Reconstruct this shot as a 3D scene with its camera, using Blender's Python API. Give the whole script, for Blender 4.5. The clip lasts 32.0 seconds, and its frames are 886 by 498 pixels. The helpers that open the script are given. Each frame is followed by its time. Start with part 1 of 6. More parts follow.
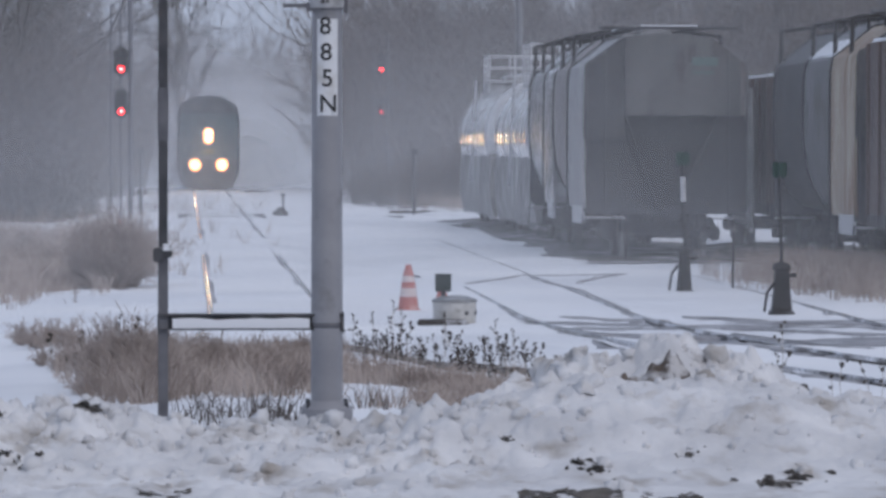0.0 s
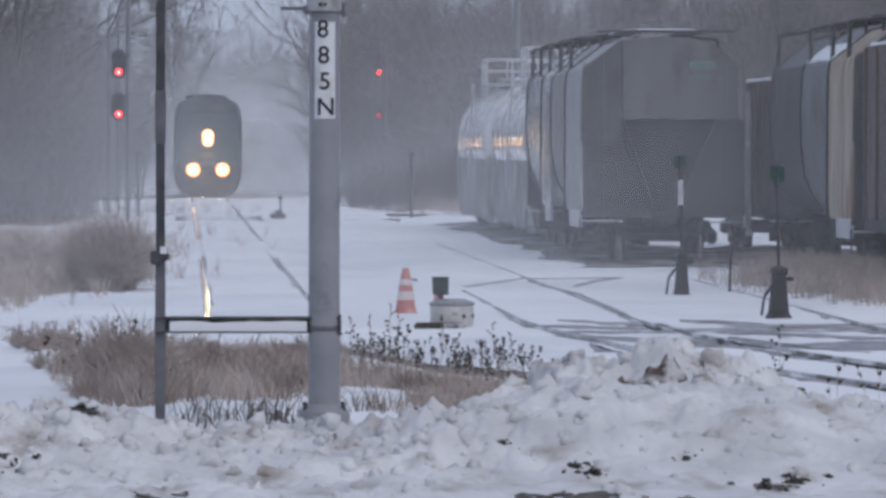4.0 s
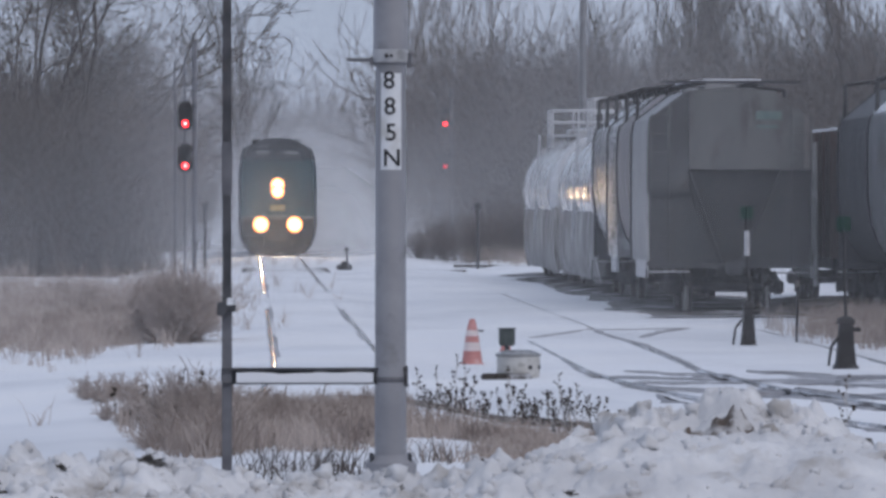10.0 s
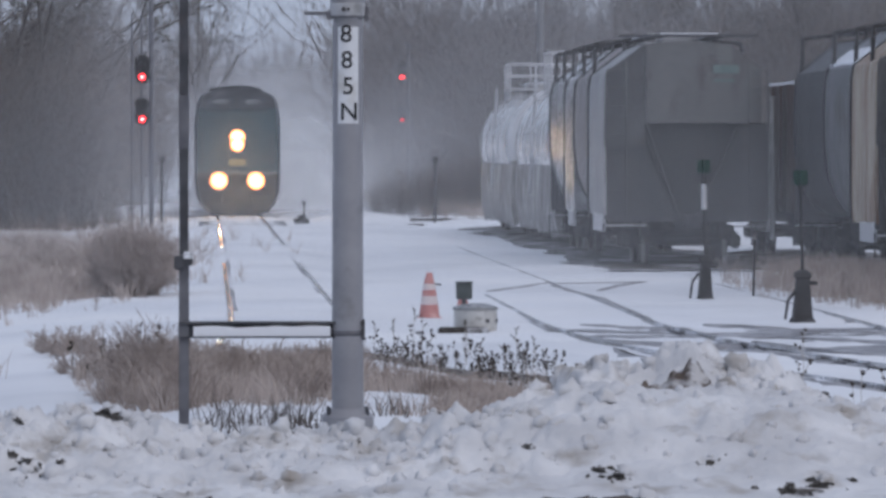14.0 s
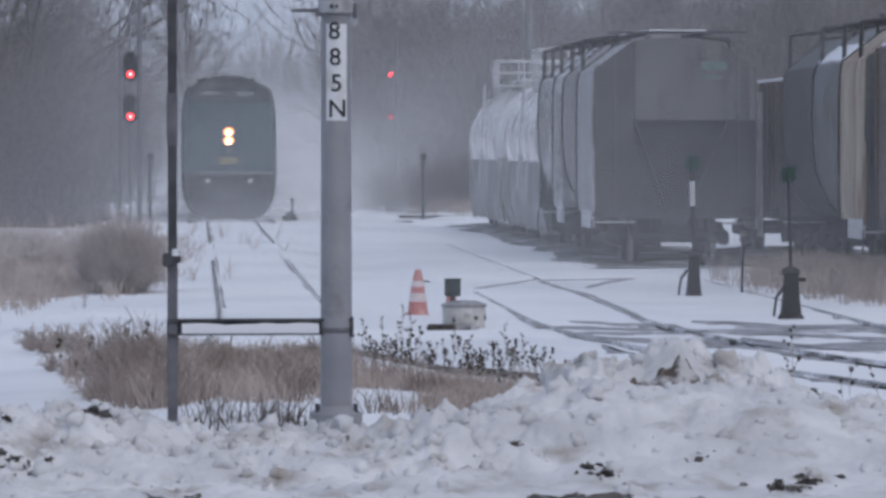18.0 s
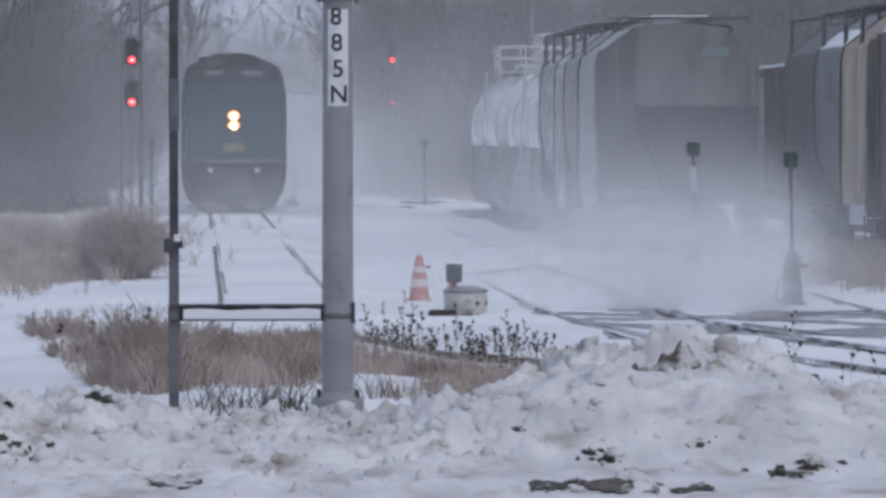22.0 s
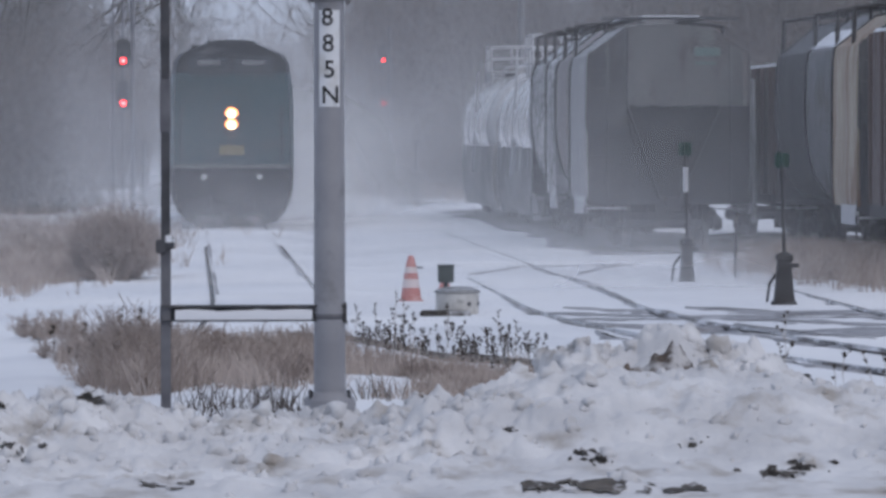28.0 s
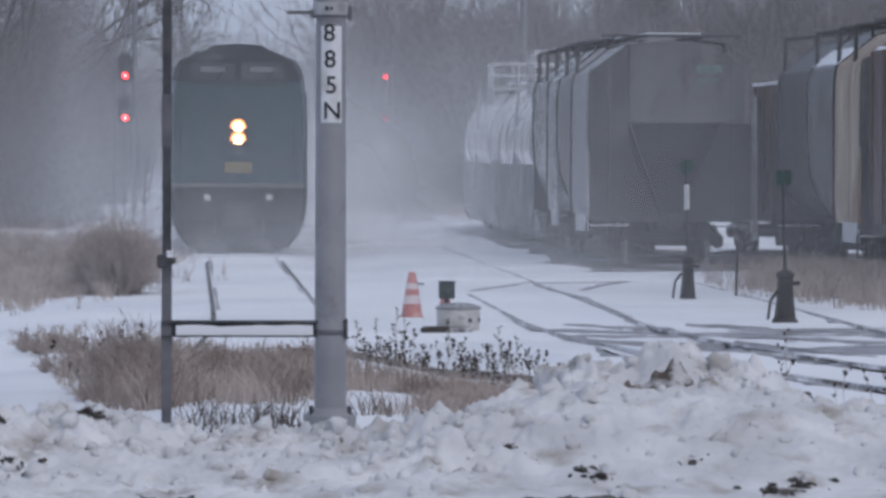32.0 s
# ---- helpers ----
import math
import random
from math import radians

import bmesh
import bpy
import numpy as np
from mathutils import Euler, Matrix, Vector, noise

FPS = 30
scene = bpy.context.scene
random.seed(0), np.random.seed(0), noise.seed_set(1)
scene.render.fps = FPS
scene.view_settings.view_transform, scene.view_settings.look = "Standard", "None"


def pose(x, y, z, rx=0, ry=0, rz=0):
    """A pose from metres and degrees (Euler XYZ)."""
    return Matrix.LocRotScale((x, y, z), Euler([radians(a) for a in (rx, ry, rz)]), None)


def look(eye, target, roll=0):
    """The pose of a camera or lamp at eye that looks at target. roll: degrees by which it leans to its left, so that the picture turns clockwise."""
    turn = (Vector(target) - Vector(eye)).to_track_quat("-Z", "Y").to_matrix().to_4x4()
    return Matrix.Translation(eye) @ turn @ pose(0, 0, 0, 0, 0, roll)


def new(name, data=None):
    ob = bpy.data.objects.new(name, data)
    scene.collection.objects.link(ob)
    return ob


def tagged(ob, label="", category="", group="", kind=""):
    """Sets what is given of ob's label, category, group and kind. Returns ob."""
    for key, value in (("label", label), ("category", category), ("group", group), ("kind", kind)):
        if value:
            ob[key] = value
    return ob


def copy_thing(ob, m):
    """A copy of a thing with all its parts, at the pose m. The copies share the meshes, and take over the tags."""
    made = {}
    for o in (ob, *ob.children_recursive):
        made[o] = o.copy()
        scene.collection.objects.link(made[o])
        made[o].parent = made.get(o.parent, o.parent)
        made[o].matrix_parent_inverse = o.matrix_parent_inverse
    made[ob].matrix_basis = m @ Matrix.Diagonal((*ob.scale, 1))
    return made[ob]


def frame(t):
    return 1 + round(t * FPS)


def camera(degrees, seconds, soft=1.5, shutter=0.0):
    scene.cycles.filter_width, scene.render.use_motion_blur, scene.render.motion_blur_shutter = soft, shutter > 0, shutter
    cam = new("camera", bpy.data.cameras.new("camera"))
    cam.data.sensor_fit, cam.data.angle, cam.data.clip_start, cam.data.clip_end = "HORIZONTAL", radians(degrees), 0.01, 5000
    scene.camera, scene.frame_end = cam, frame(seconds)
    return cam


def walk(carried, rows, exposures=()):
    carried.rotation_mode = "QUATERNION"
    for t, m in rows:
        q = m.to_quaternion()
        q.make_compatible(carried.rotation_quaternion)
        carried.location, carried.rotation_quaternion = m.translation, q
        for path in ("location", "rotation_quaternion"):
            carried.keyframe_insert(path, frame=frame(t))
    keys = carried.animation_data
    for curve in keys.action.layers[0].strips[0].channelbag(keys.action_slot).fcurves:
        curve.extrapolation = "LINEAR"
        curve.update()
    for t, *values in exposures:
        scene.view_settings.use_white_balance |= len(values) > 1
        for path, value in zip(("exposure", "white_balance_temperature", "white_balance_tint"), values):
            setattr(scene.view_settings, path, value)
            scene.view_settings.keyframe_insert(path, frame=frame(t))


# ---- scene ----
# A snowy rail yard by a road crossing: x across the tracks, y along them, rail tops at z = 0.
EYE_Z = 2.2
cam = camera(11.195, 32.0, soft=3.1)

scene.cycles.transparent_max_bounces = 32

# seconds, turn to the right of the track's direction, tilt, roll, in degrees
AIM = [
    (0, 3.236, -1.323, 0.059), (0.5, 3.237, -1.322, -0.110), (1, 3.210, -1.352, 0.086), (1.5, 3.204, -1.323, 0.044),
    (2, 3.213, -1.306, 0.140), (2.5, 3.210, -1.290, 0.023), (3, 3.190, -1.335, 0.096), (3.5, 3.280, -1.285, 0.127),
    (5.5, 3.203, -1.279, 0.176), (6, 3.258, -1.378, -0.098), (6.5, 3.215, -1.165, 0.004), (7, 3.179, -0.978, 0.049),
    (7.5, 2.923, -0.652, -0.009), (8, 2.619, -0.450, 0.060), (8.5, 2.450, -0.397, 0.018), (9, 2.376, -0.444, 0.000),
    (9.5, 2.392, -0.588, 0.029), (10, 2.428, -0.637, 0.026), (10.5, 2.535, -0.724, 0.030), (11, 2.620, -0.865, 0.030),
    (11.5, 2.724, -0.906, 0.023), (12, 2.775, -1.068, 0.026), (12.5, 2.810, -1.115, 0.006), (13, 2.860, -1.178, -0.088),
    (13.5, 2.937, -1.200, -0.023), (14, 2.972, -1.224, 0.038), (14.5, 3.035, -1.191, 0.070), (16.5, 3.083, -1.208, 0.020),
    (17, 3.101, -1.190, -0.177), (17.5, 3.099, -1.296, -0.042), (18, 3.118, -1.262, -0.021), (18.5, 3.153, -1.237, 0.048),
    (19, 3.144, -1.253, 0.077), (19.5, 3.150, -1.257, 0.017), (20, 3.150, -1.213, 0.008), (20.5, 3.109, -1.276, 0.052),
    (21, 3.129, -1.339, -0.031), (21.5, 3.085, -1.435, -0.056), (22, 3.099, -1.444, 0.004), (22.5, 3.129, -1.405, 0.014),
    (23, 3.087, -1.328, 0.041), (23.5, 3.078, -1.292, -0.052), (24, 3.150, -1.203, 0.032), (24.5, 3.192, -1.214, 0.038),
    (25, 3.258, -1.270, -0.007), (25.5, 3.266, -1.329, 0.047), (27.5, 3.267, -1.433, 0.009), (28, 3.204, -1.438, -0.077),
    (28.5, 3.232, -1.289, 0.192), (29, 3.201, -1.307, 0.004), (29.5, 3.151, -1.360, -0.044), (30, 3.191, -1.366, -0.061),
    (30.5, 3.228, -1.254, 0.024), (31, 3.272, -1.269, -0.084), (31.5, 3.229, -1.297, -0.088), (32, 3.190, -1.231, 0.170)]


def aim(yaw, pitch, roll):
    return pose(0, 0, EYE_Z, 90 + pitch, 0, -yaw) @ pose(0, 0, 0, 0, 0, roll)


walk(cam, [(t, aim(a, b, c)) for t, a, b, c in AIM], exposures=[(0, 0.04, 6350, 14), (32, 0.04, 6350, 14)])

# ---- light ----
SUN_UP, SUN_ROUND = 48, 150
world = bpy.data.worlds.new("overcast_sky")
scene.world = world
world.use_nodes = True
wn, wl = world.node_tree.nodes, world.node_tree.links
wn.clear()
sky = wn.new("ShaderNodeTexSky")
sky.sky_type, sky.sun_disc = "NISHITA", False
sky.sun_elevation, sky.sun_rotation = radians(SUN_UP), radians(SUN_ROUND)
sky.air_density, sky.dust_density = 1.0, 3.0
cloud = wn.new("ShaderNodeMixRGB")
cloud.inputs[0].default_value = 0.82
cloud.inputs[2].default_value = (3.82, 4.56, 5.85, 1)
back = wn.new("ShaderNodeBackground")
back.inputs[1].default_value = 0.1
wout = wn.new("ShaderNodeOutputWorld")
wl.new(sky.outputs[0], cloud.inputs[1])
wl.new(cloud.outputs[0], back.inputs[0])
wl.new(back.outputs[0], wout.inputs[0])

sun = new("sun", bpy.data.lights.new("sun", "SUN"))
sun.data.energy, sun.data.angle, sun.data.color = 0.72, radians(60), (1, 0.93, 0.84)
az = radians(SUN_ROUND)
sun.matrix_world = look((math.sin(az) * 50, math.cos(az) * 50, 50 * math.tan(radians(SUN_UP))), (0, 0, 0))


# ---- materials ----
def material(name, low, high, size=1.0, rough=0.6, metal=0.0, bump=0.1, fine=None, spots=None, spot_size=3.0, spot_at=(0.55, 0.7), rough_vary=0.1, vary=0.0, stretch=None):
    """Two mixed tones, fine grain and relief, and patches of a third tone."""
    m = bpy.data.materials.new(name)
    m.use_nodes = True
    n, l = m.node_tree.nodes, m.node_tree.links
    b = n["Principled BSDF"]
    co = n.new("ShaderNodeTexCoord")
    drawn = co.outputs["Object"]
    if stretch:
        run = n.new("ShaderNodeMapping")
        run.inputs["Scale"].default_value = stretch
        l.new(drawn, run.inputs[0])
        drawn = run.outputs[0]
    a = n.new("ShaderNodeTexNoise")
    a.inputs["Scale"].default_value, a.inputs["Detail"].default_value = size, 5
    l.new(drawn, a.inputs["Vector"])
    ramp = n.new("ShaderNodeValToRGB")
    ramp.color_ramp.elements[0].position, ramp.color_ramp.elements[1].position = 0.35, 0.65
    ramp.color_ramp.elements[0].color, ramp.color_ramp.elements[1].color = (*low, 1), (*high, 1)
    l.new(a.outputs[0], ramp.inputs[0])
    colour = ramp.outputs[0]
    if spots:
        s = n.new("ShaderNodeTexNoise")
        s.inputs["Scale"].default_value, s.inputs["Detail"].default_value = spot_size, 6
        l.new(drawn, s.inputs["Vector"])
        mask = n.new("ShaderNodeMapRange")
        mask.inputs[1].default_value, mask.inputs[2].default_value = spot_at
        l.new(s.outputs[0], mask.inputs[0])
        mix = n.new("ShaderNodeMixRGB")
        mix.inputs[2].default_value = (*spots, 1)
        l.new(mask.outputs[0], mix.inputs[0])
        l.new(colour, mix.inputs[1])
        colour = mix.outputs[0]
    if vary:
        info = n.new("ShaderNodeObjectInfo")
        hsv = n.new("ShaderNodeHueSaturation")
        mr = n.new("ShaderNodeMapRange")
        mr.inputs[3].default_value, mr.inputs[4].default_value = 1 - vary, 1 + vary
        l.new(info.outputs["Random"], mr.inputs[0])
        l.new(mr.outputs[0], hsv.inputs["Value"])
        l.new(colour, hsv.inputs["Color"])
        colour = hsv.outputs[0]
    l.new(colour, b.inputs["Base Color"])
    g = n.new("ShaderNodeTexNoise")
    g.inputs["Scale"].default_value, g.inputs["Detail"].default_value = fine or size * 12, 4
    l.new(co.outputs["Object"], g.inputs["Vector"])
    mr = n.new("ShaderNodeMapRange")
    mr.inputs[3].default_value, mr.inputs[4].default_value = max(0.02, rough - rough_vary), min(1, rough + rough_vary)
    l.new(g.outputs[0], mr.inputs[0])
    l.new(mr.outputs[0], b.inputs["Roughness"])
    bp = n.new("ShaderNodeBump")
    bp.inputs["Strength"].default_value, bp.inputs["Distance"].default_value = bump, 0.02
    l.new(g.outputs[0], bp.inputs["Height"])
    l.new(bp.outputs[0], b.inputs["Normal"])
    b.inputs["Metallic"].default_value = metal
    return m


def glowing(name, colour, strength):
    m = bpy.data.materials.new(name)
    m.use_nodes = True
    b = m.node_tree.nodes["Principled BSDF"]
    b.inputs["Base Color"].default_value = (*colour, 1)
    b.inputs["Emission Color"].default_value = (*colour, 1)
    b.inputs["Emission Strength"].default_value = strength
    b.inputs["Roughness"].default_value = 0.2
    return m


SNOW = material("fresh_snow", (0.80, 0.82, 0.86), (0.86, 0.87, 0.89), 0.25, 0.85, bump=0.3, fine=3.0, spots=(0.68, 0.70, 0.74), spot_size=0.16, spot_at=(0.46, 0.7))
BANK = material("ploughed_snow", (0.56, 0.56, 0.573), (0.75, 0.75, 0.76), 1.6, 0.85, bump=0.7, fine=14,
                spots=(0.36, 0.33, 0.30), spot_size=2.6, spot_at=(0.54, 0.74))
CLOD = material("dirty_ice", (0.06, 0.055, 0.05), (0.16, 0.14, 0.12), 6, 0.8, bump=0.8, spots=(0.7, 0.7, 0.72), spot_size=9)
EARTH = material("sandy_dirt", (0.07, 0.056, 0.048), (0.16, 0.13, 0.112), 4, 0.95, bump=0.8, spots=(0.55, 0.54, 0.54), spot_size=6, spot_at=(0.5, 0.62))
ASPHALT = material("wet_asphalt", (0.03, 0.03, 0.034), (0.07, 0.07, 0.075), 3, 0.6, bump=0.5, fine=60, spots=(0.5, 0.5, 0.52), spot_size=1.3, spot_at=(0.55, 0.68))
GALV = material("galvanised_steel", (0.12, 0.12, 0.135), (0.19, 0.19, 0.205), 5, 0.55, 0.3, 0.05, spots=(0.22, 0.22, 0.23), spot_size=4)
GREYPAINT = material("weathered_aluminium", (0.27, 0.27, 0.29), (0.35, 0.35, 0.37), 2.5, 0.55, 0.15, 0.06, spots=(0.23, 0.23, 0.24), spot_size=5)
DARKSTEEL = material("dark_steel", (0.05, 0.052, 0.058), (0.11, 0.11, 0.12), 4, 0.55, 0.3, 0.15, spots=(0.10, 0.09, 0.09), spot_size=5)
BLACK = material("sooty_black", (0.03, 0.03, 0.032), (0.065, 0.063, 0.064), 3, 0.7, 0.0, 0.2, spots=(0.2, 0.2, 0.21), spot_size=2.4, spot_at=(0.62, 0.8))
WHEELSTEEL = material("sooty_wheel_steel", (0.035, 0.034, 0.035), (0.08, 0.075, 0.073), 4, 0.6, 0.2, 0.15, spots=(0.22, 0.22, 0.23), spot_size=3, spot_at=(0.6, 0.75))
RAILTOP = material("worn_rail_steel", (0.12, 0.115, 0.115), (0.24, 0.23, 0.225), 3, 0.28, 0.8, 0.05, spots=(0.68, 0.69, 0.72), spot_size=1.3, spot_at=(0.45, 0.6))
SHINYRAIL = material("polished_rail_steel", (0.3, 0.29, 0.28), (0.42, 0.41, 0.4), 2, 0.11, 1.0, 0.2, fine=4, spots=(0.68, 0.69, 0.72), spot_size=0.6, spot_at=(0.5, 0.58), rough_vary=0.04)
# Grey of the turnout slush, used too for groove shade along the main rails.
SLUSHSHADE = material("grey_slush_and_shade", (0.22, 0.22, 0.235), (0.38, 0.38, 0.405), 3, 0.6, bump=0.4, spots=(0.6, 0.61, 0.64), spot_size=2)
RUST = material("rusty_rail_side", (0.05, 0.04, 0.035), (0.13, 0.095, 0.075), 5, 0.85, 0.1, 0.3)
TIE = material("creosoted_timber", (0.035, 0.03, 0.026), (0.08, 0.07, 0.06), 8, 0.9, bump=0.5, spots=(0.6, 0.6, 0.62), spot_size=5)
CLAMPBAND = material("pale_band_metal", (0.42, 0.42, 0.43), (0.52, 0.52, 0.53), 6, 0.45, 0.2, 0.05, spots=(0.3, 0.3, 0.3), spot_size=8)
PLATE = material("sign_white", (0.74, 0.75, 0.77), (0.80, 0.81, 0.83), 8, 0.5, bump=0.03, spots=(0.6, 0.59, 0.57), spot_size=6)
INK = material("sign_black", (0.012, 0.012, 0.014), (0.03, 0.03, 0.033), 10, 0.5, bump=0.02)
CONE = material("orange_cone_rubber", (0.46, 0.185, 0.17), (0.55, 0.255, 0.235), 6, 0.6, bump=0.05, spots=(0.62, 0.42, 0.4), spot_size=5)
CONEBAND = material("reflective_white_band", (0.60, 0.51, 0.505), (0.69, 0.60, 0.595), 8, 0.4, bump=0.03)
CONCRETE = material("pale_concrete", (0.50, 0.49, 0.47), (0.62, 0.61, 0.59), 6, 0.85, bump=0.4, spots=(0.36, 0.35, 0.33), spot_size=7)
GREENBOX = material("dark_green_paint", (0.045, 0.058, 0.056), (0.08, 0.095, 0.092), 6, 0.5, bump=0.1)
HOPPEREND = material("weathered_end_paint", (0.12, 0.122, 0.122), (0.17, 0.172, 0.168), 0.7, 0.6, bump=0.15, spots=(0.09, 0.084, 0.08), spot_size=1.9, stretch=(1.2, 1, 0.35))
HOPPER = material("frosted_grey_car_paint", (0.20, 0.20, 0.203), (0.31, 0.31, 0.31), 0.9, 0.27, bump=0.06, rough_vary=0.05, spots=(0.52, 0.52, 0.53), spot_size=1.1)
HOPPERLOW = material("dark_grey_car_paint", (0.048, 0.049, 0.053), (0.082, 0.082, 0.086), 1.2, 0.6, bump=0.2, spots=(0.06, 0.058, 0.058), spot_size=1.9, stretch=(1.2, 1, 0.3))
HOPPERDARK = material("rust_streaked_grey_paint", (0.16, 0.145, 0.145), (0.26, 0.24, 0.235), 1.4, 0.55, bump=0.2, spots=(0.22, 0.12, 0.09), spot_size=1.8, stretch=(1, 1.3, 0.25))
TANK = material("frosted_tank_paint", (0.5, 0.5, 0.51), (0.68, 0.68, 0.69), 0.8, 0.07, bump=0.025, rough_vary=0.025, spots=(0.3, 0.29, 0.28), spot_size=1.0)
TANKLOW = material("mottled_tank_underside", (0.12, 0.116, 0.114), (0.29, 0.284, 0.28), 1.8, 0.6, bump=0.2, spots=(0.52, 0.515, 0.51), spot_size=1.9, spot_at=(0.5, 0.7), stretch=(1, 1.4, 0.3))
BROWN = material("oxide_brown_car_paint", (0.085, 0.058, 0.052), (0.13, 0.092, 0.082), 1.2, 0.65, bump=0.2, spots=(0.07, 0.05, 0.05), spot_size=2.0, stretch=(1, 1.2, 0.3))
CREAM = material("rust_stained_cream_paint", (0.30, 0.25, 0.19), (0.43, 0.37, 0.295), 1.0, 0.6, bump=0.2, spots=(0.2, 0.105, 0.06), spot_size=2.4, spot_at=(0.46, 0.66), stretch=(1, 1.3, 0.25))
HOPPERMATTE = material("dull_frosted_car_paint", (0.21, 0.21, 0.213), (0.31, 0.31, 0.31), 0.9, 0.5, bump=0.1, spots=(0.48, 0.48, 0.49), spot_size=1.6, stretch=(1, 1.3, 0.35))
FARGREY = material("dull_grey_car_paint", (0.10, 0.10, 0.107), (0.155, 0.155, 0.162), 1.0, 0.5, bump=0.15, spots=(0.085, 0.075, 0.072), spot_size=1.5)
ENDPANEL = material("dark_end_panel_paint", (0.075, 0.076, 0.08), (0.105, 0.106, 0.11), 0.8, 0.6, bump=0.15, spots=(0.065, 0.06, 0.058), spot_size=1.7)
FADEDGREEN = material("faded_green_stencil", (0.12, 0.175, 0.165), (0.16, 0.22, 0.205), 6, 0.6, bump=0.03)
WHITEPAINT = material("white_rail_paint", (0.44, 0.44, 0.455), (0.56, 0.56, 0.57), 4, 0.5, bump=0.05)
TEAL = material("teal_engine_paint", (0.010, 0.036, 0.046), (0.015, 0.049, 0.062), 0.8, 0.35, 0.1, 0.03, spots=(0.045, 0.058, 0.066), spot_size=1.3, spot_at=(0.56, 0.8))
ENGBLACK = material("engine_roof_black", (0.012, 0.012, 0.014), (0.03, 0.031, 0.034), 1.5, 0.55, bump=0.05, spots=(0.12, 0.12, 0.13), spot_size=1.2, spot_at=(0.6, 0.85))
STRIPE = material("pale_grey_stripe", (0.11, 0.11, 0.115), (0.16, 0.16, 0.165), 2, 0.4, bump=0.02)
YELLOW = material("yellow_panel", (0.15, 0.125, 0.07), (0.2, 0.165, 0.09), 4, 0.45, bump=0.03)
GLASS = material("tinted_windscreen", (0.05, 0.055, 0.06), (0.08, 0.085, 0.09), 2, 0.08, bump=0.0, rough_vary=0.03)
LENS = material("unlit_lamp_lens", (0.5, 0.5, 0.5), (0.6, 0.6, 0.6), 9, 0.15, 0.2, bump=0.02)
HEADLAMP = glowing("headlamp_glow", (1.0, 0.62, 0.34), 5)
# Emission for the discs added to imitate the lamps' glare.
GLARECORE = glowing("glare_core_glow", (1.0, 0.5, 0.22), 4.5)
BULB = glowing("lamp_bulb_glow", (1.0, 0.78, 0.46), 3000)
GLARERIM = glowing("warm_glare_rim", (1.0, 0.34, 0.11), 2.6)
REDLAMP = glowing("signal_red_glow", (1.0, 0.02, 0.025), 6)
REDDIM = glowing("signal_red_dim_glow", (1.0, 0.02, 0.04), 0.8)
REDCORE = glowing("signal_lamp_core", (1.0, 0.3, 0.27), 10)
BARK = material("bare_bark", (0.065, 0.056, 0.052), (0.13, 0.113, 0.105), 3, 0.9, bump=0.4, vary=0.2)
TWIG = material("winter_twigs", (0.095, 0.078, 0.07), (0.16, 0.132, 0.118), 2, 0.9, bump=0.1, vary=0.25)
STRAW = material("dead_grass", (0.36, 0.303, 0.272), (0.56, 0.487, 0.442), 1.2, 0.9, bump=0.1, spots=(0.24, 0.198, 0.178), spot_size=1.6, spot_at=(0.5, 0.62))
STEM = material("pale_dry_stem", (0.4, 0.37, 0.34), (0.55, 0.52, 0.49), 6, 0.9, bump=0.1)
SEED = material("dried_seed_head", (0.035, 0.028, 0.024), (0.085, 0.068, 0.055), 20, 0.95, bump=0.3)
BUSH = material("dead_bush_stems", (0.36, 0.305, 0.275), (0.54, 0.468, 0.428), 3, 0.9, bump=0.2)
TARGET = material("green_target_enamel", (0.012, 0.04, 0.03), (0.02, 0.06, 0.045), 8, 0.45, bump=0.05)
WOODPOLE = material("pale_steel_mast", (0.17, 0.17, 0.18), (0.23, 0.23, 0.24), 3, 0.6, bump=0.1)


# ---- mesh helpers ----
def box(bm, c, s, turn=None, bevel=0.0):
    m = Matrix.Translation(c) @ (turn or Matrix()) @ Matrix.Diagonal((*s, 1))
    r = bmesh.ops.create_cube(bm, size=1.0, matrix=m)
    if bevel:
        es = list({e for v in r["verts"] for e in v.link_edges})
        bmesh.ops.bevel(bm, geom=es, offset=bevel, segments=2, affect="EDGES", clamp_overlap=True)


def tube(bm, p, q, r0, r1=None, n=10):
    p, q = Vector(p), Vector(q)
    r1 = r0 if r1 is None else r1
    z = (q - p).normalized()
    x = z.orthogonal().normalized()
    y = z.cross(x)
    rings = [[bm.verts.new(o + (x * math.cos(2 * math.pi * i / n) + y * math.sin(2 * math.pi * i / n)) * r) for i in range(n)] for o, r in ((p, r0), (q, r1))]
    for i in range(n):
        bm.faces.new((rings[0][i], rings[0][(i + 1) % n], rings[1][(i + 1) % n], rings[1][i]))
    bm.faces.new(rings[0][::-1])
    bm.faces.new(rings[1])


def loft(bm, rings, caps=True):
    vs = [[bm.verts.new(p) for p in ring] for ring in rings]
    n = len(vs[0])
    for a, b in zip(vs, vs[1:]):
        for i in range(n):
            bm.faces.new((a[i], a[(i + 1) % n], b[(i + 1) % n], b[i]))
    if caps:
        bm.faces.new(vs[0][::-1])
        bm.faces.new(vs[-1])
    bmesh.ops.recalc_face_normals(bm, faces=bm.faces[:])


def spin(bm, rows, n=24, at=(0, 0, 0)):
    """A turned body about z: rows of (radius, height)."""
    loft(bm, [[(at[0] + r * math.cos(2 * math.pi * i / n), at[1] + r * math.sin(2 * math.pi * i / n), at[2] + z) for i in range(n)] for r, z in rows])


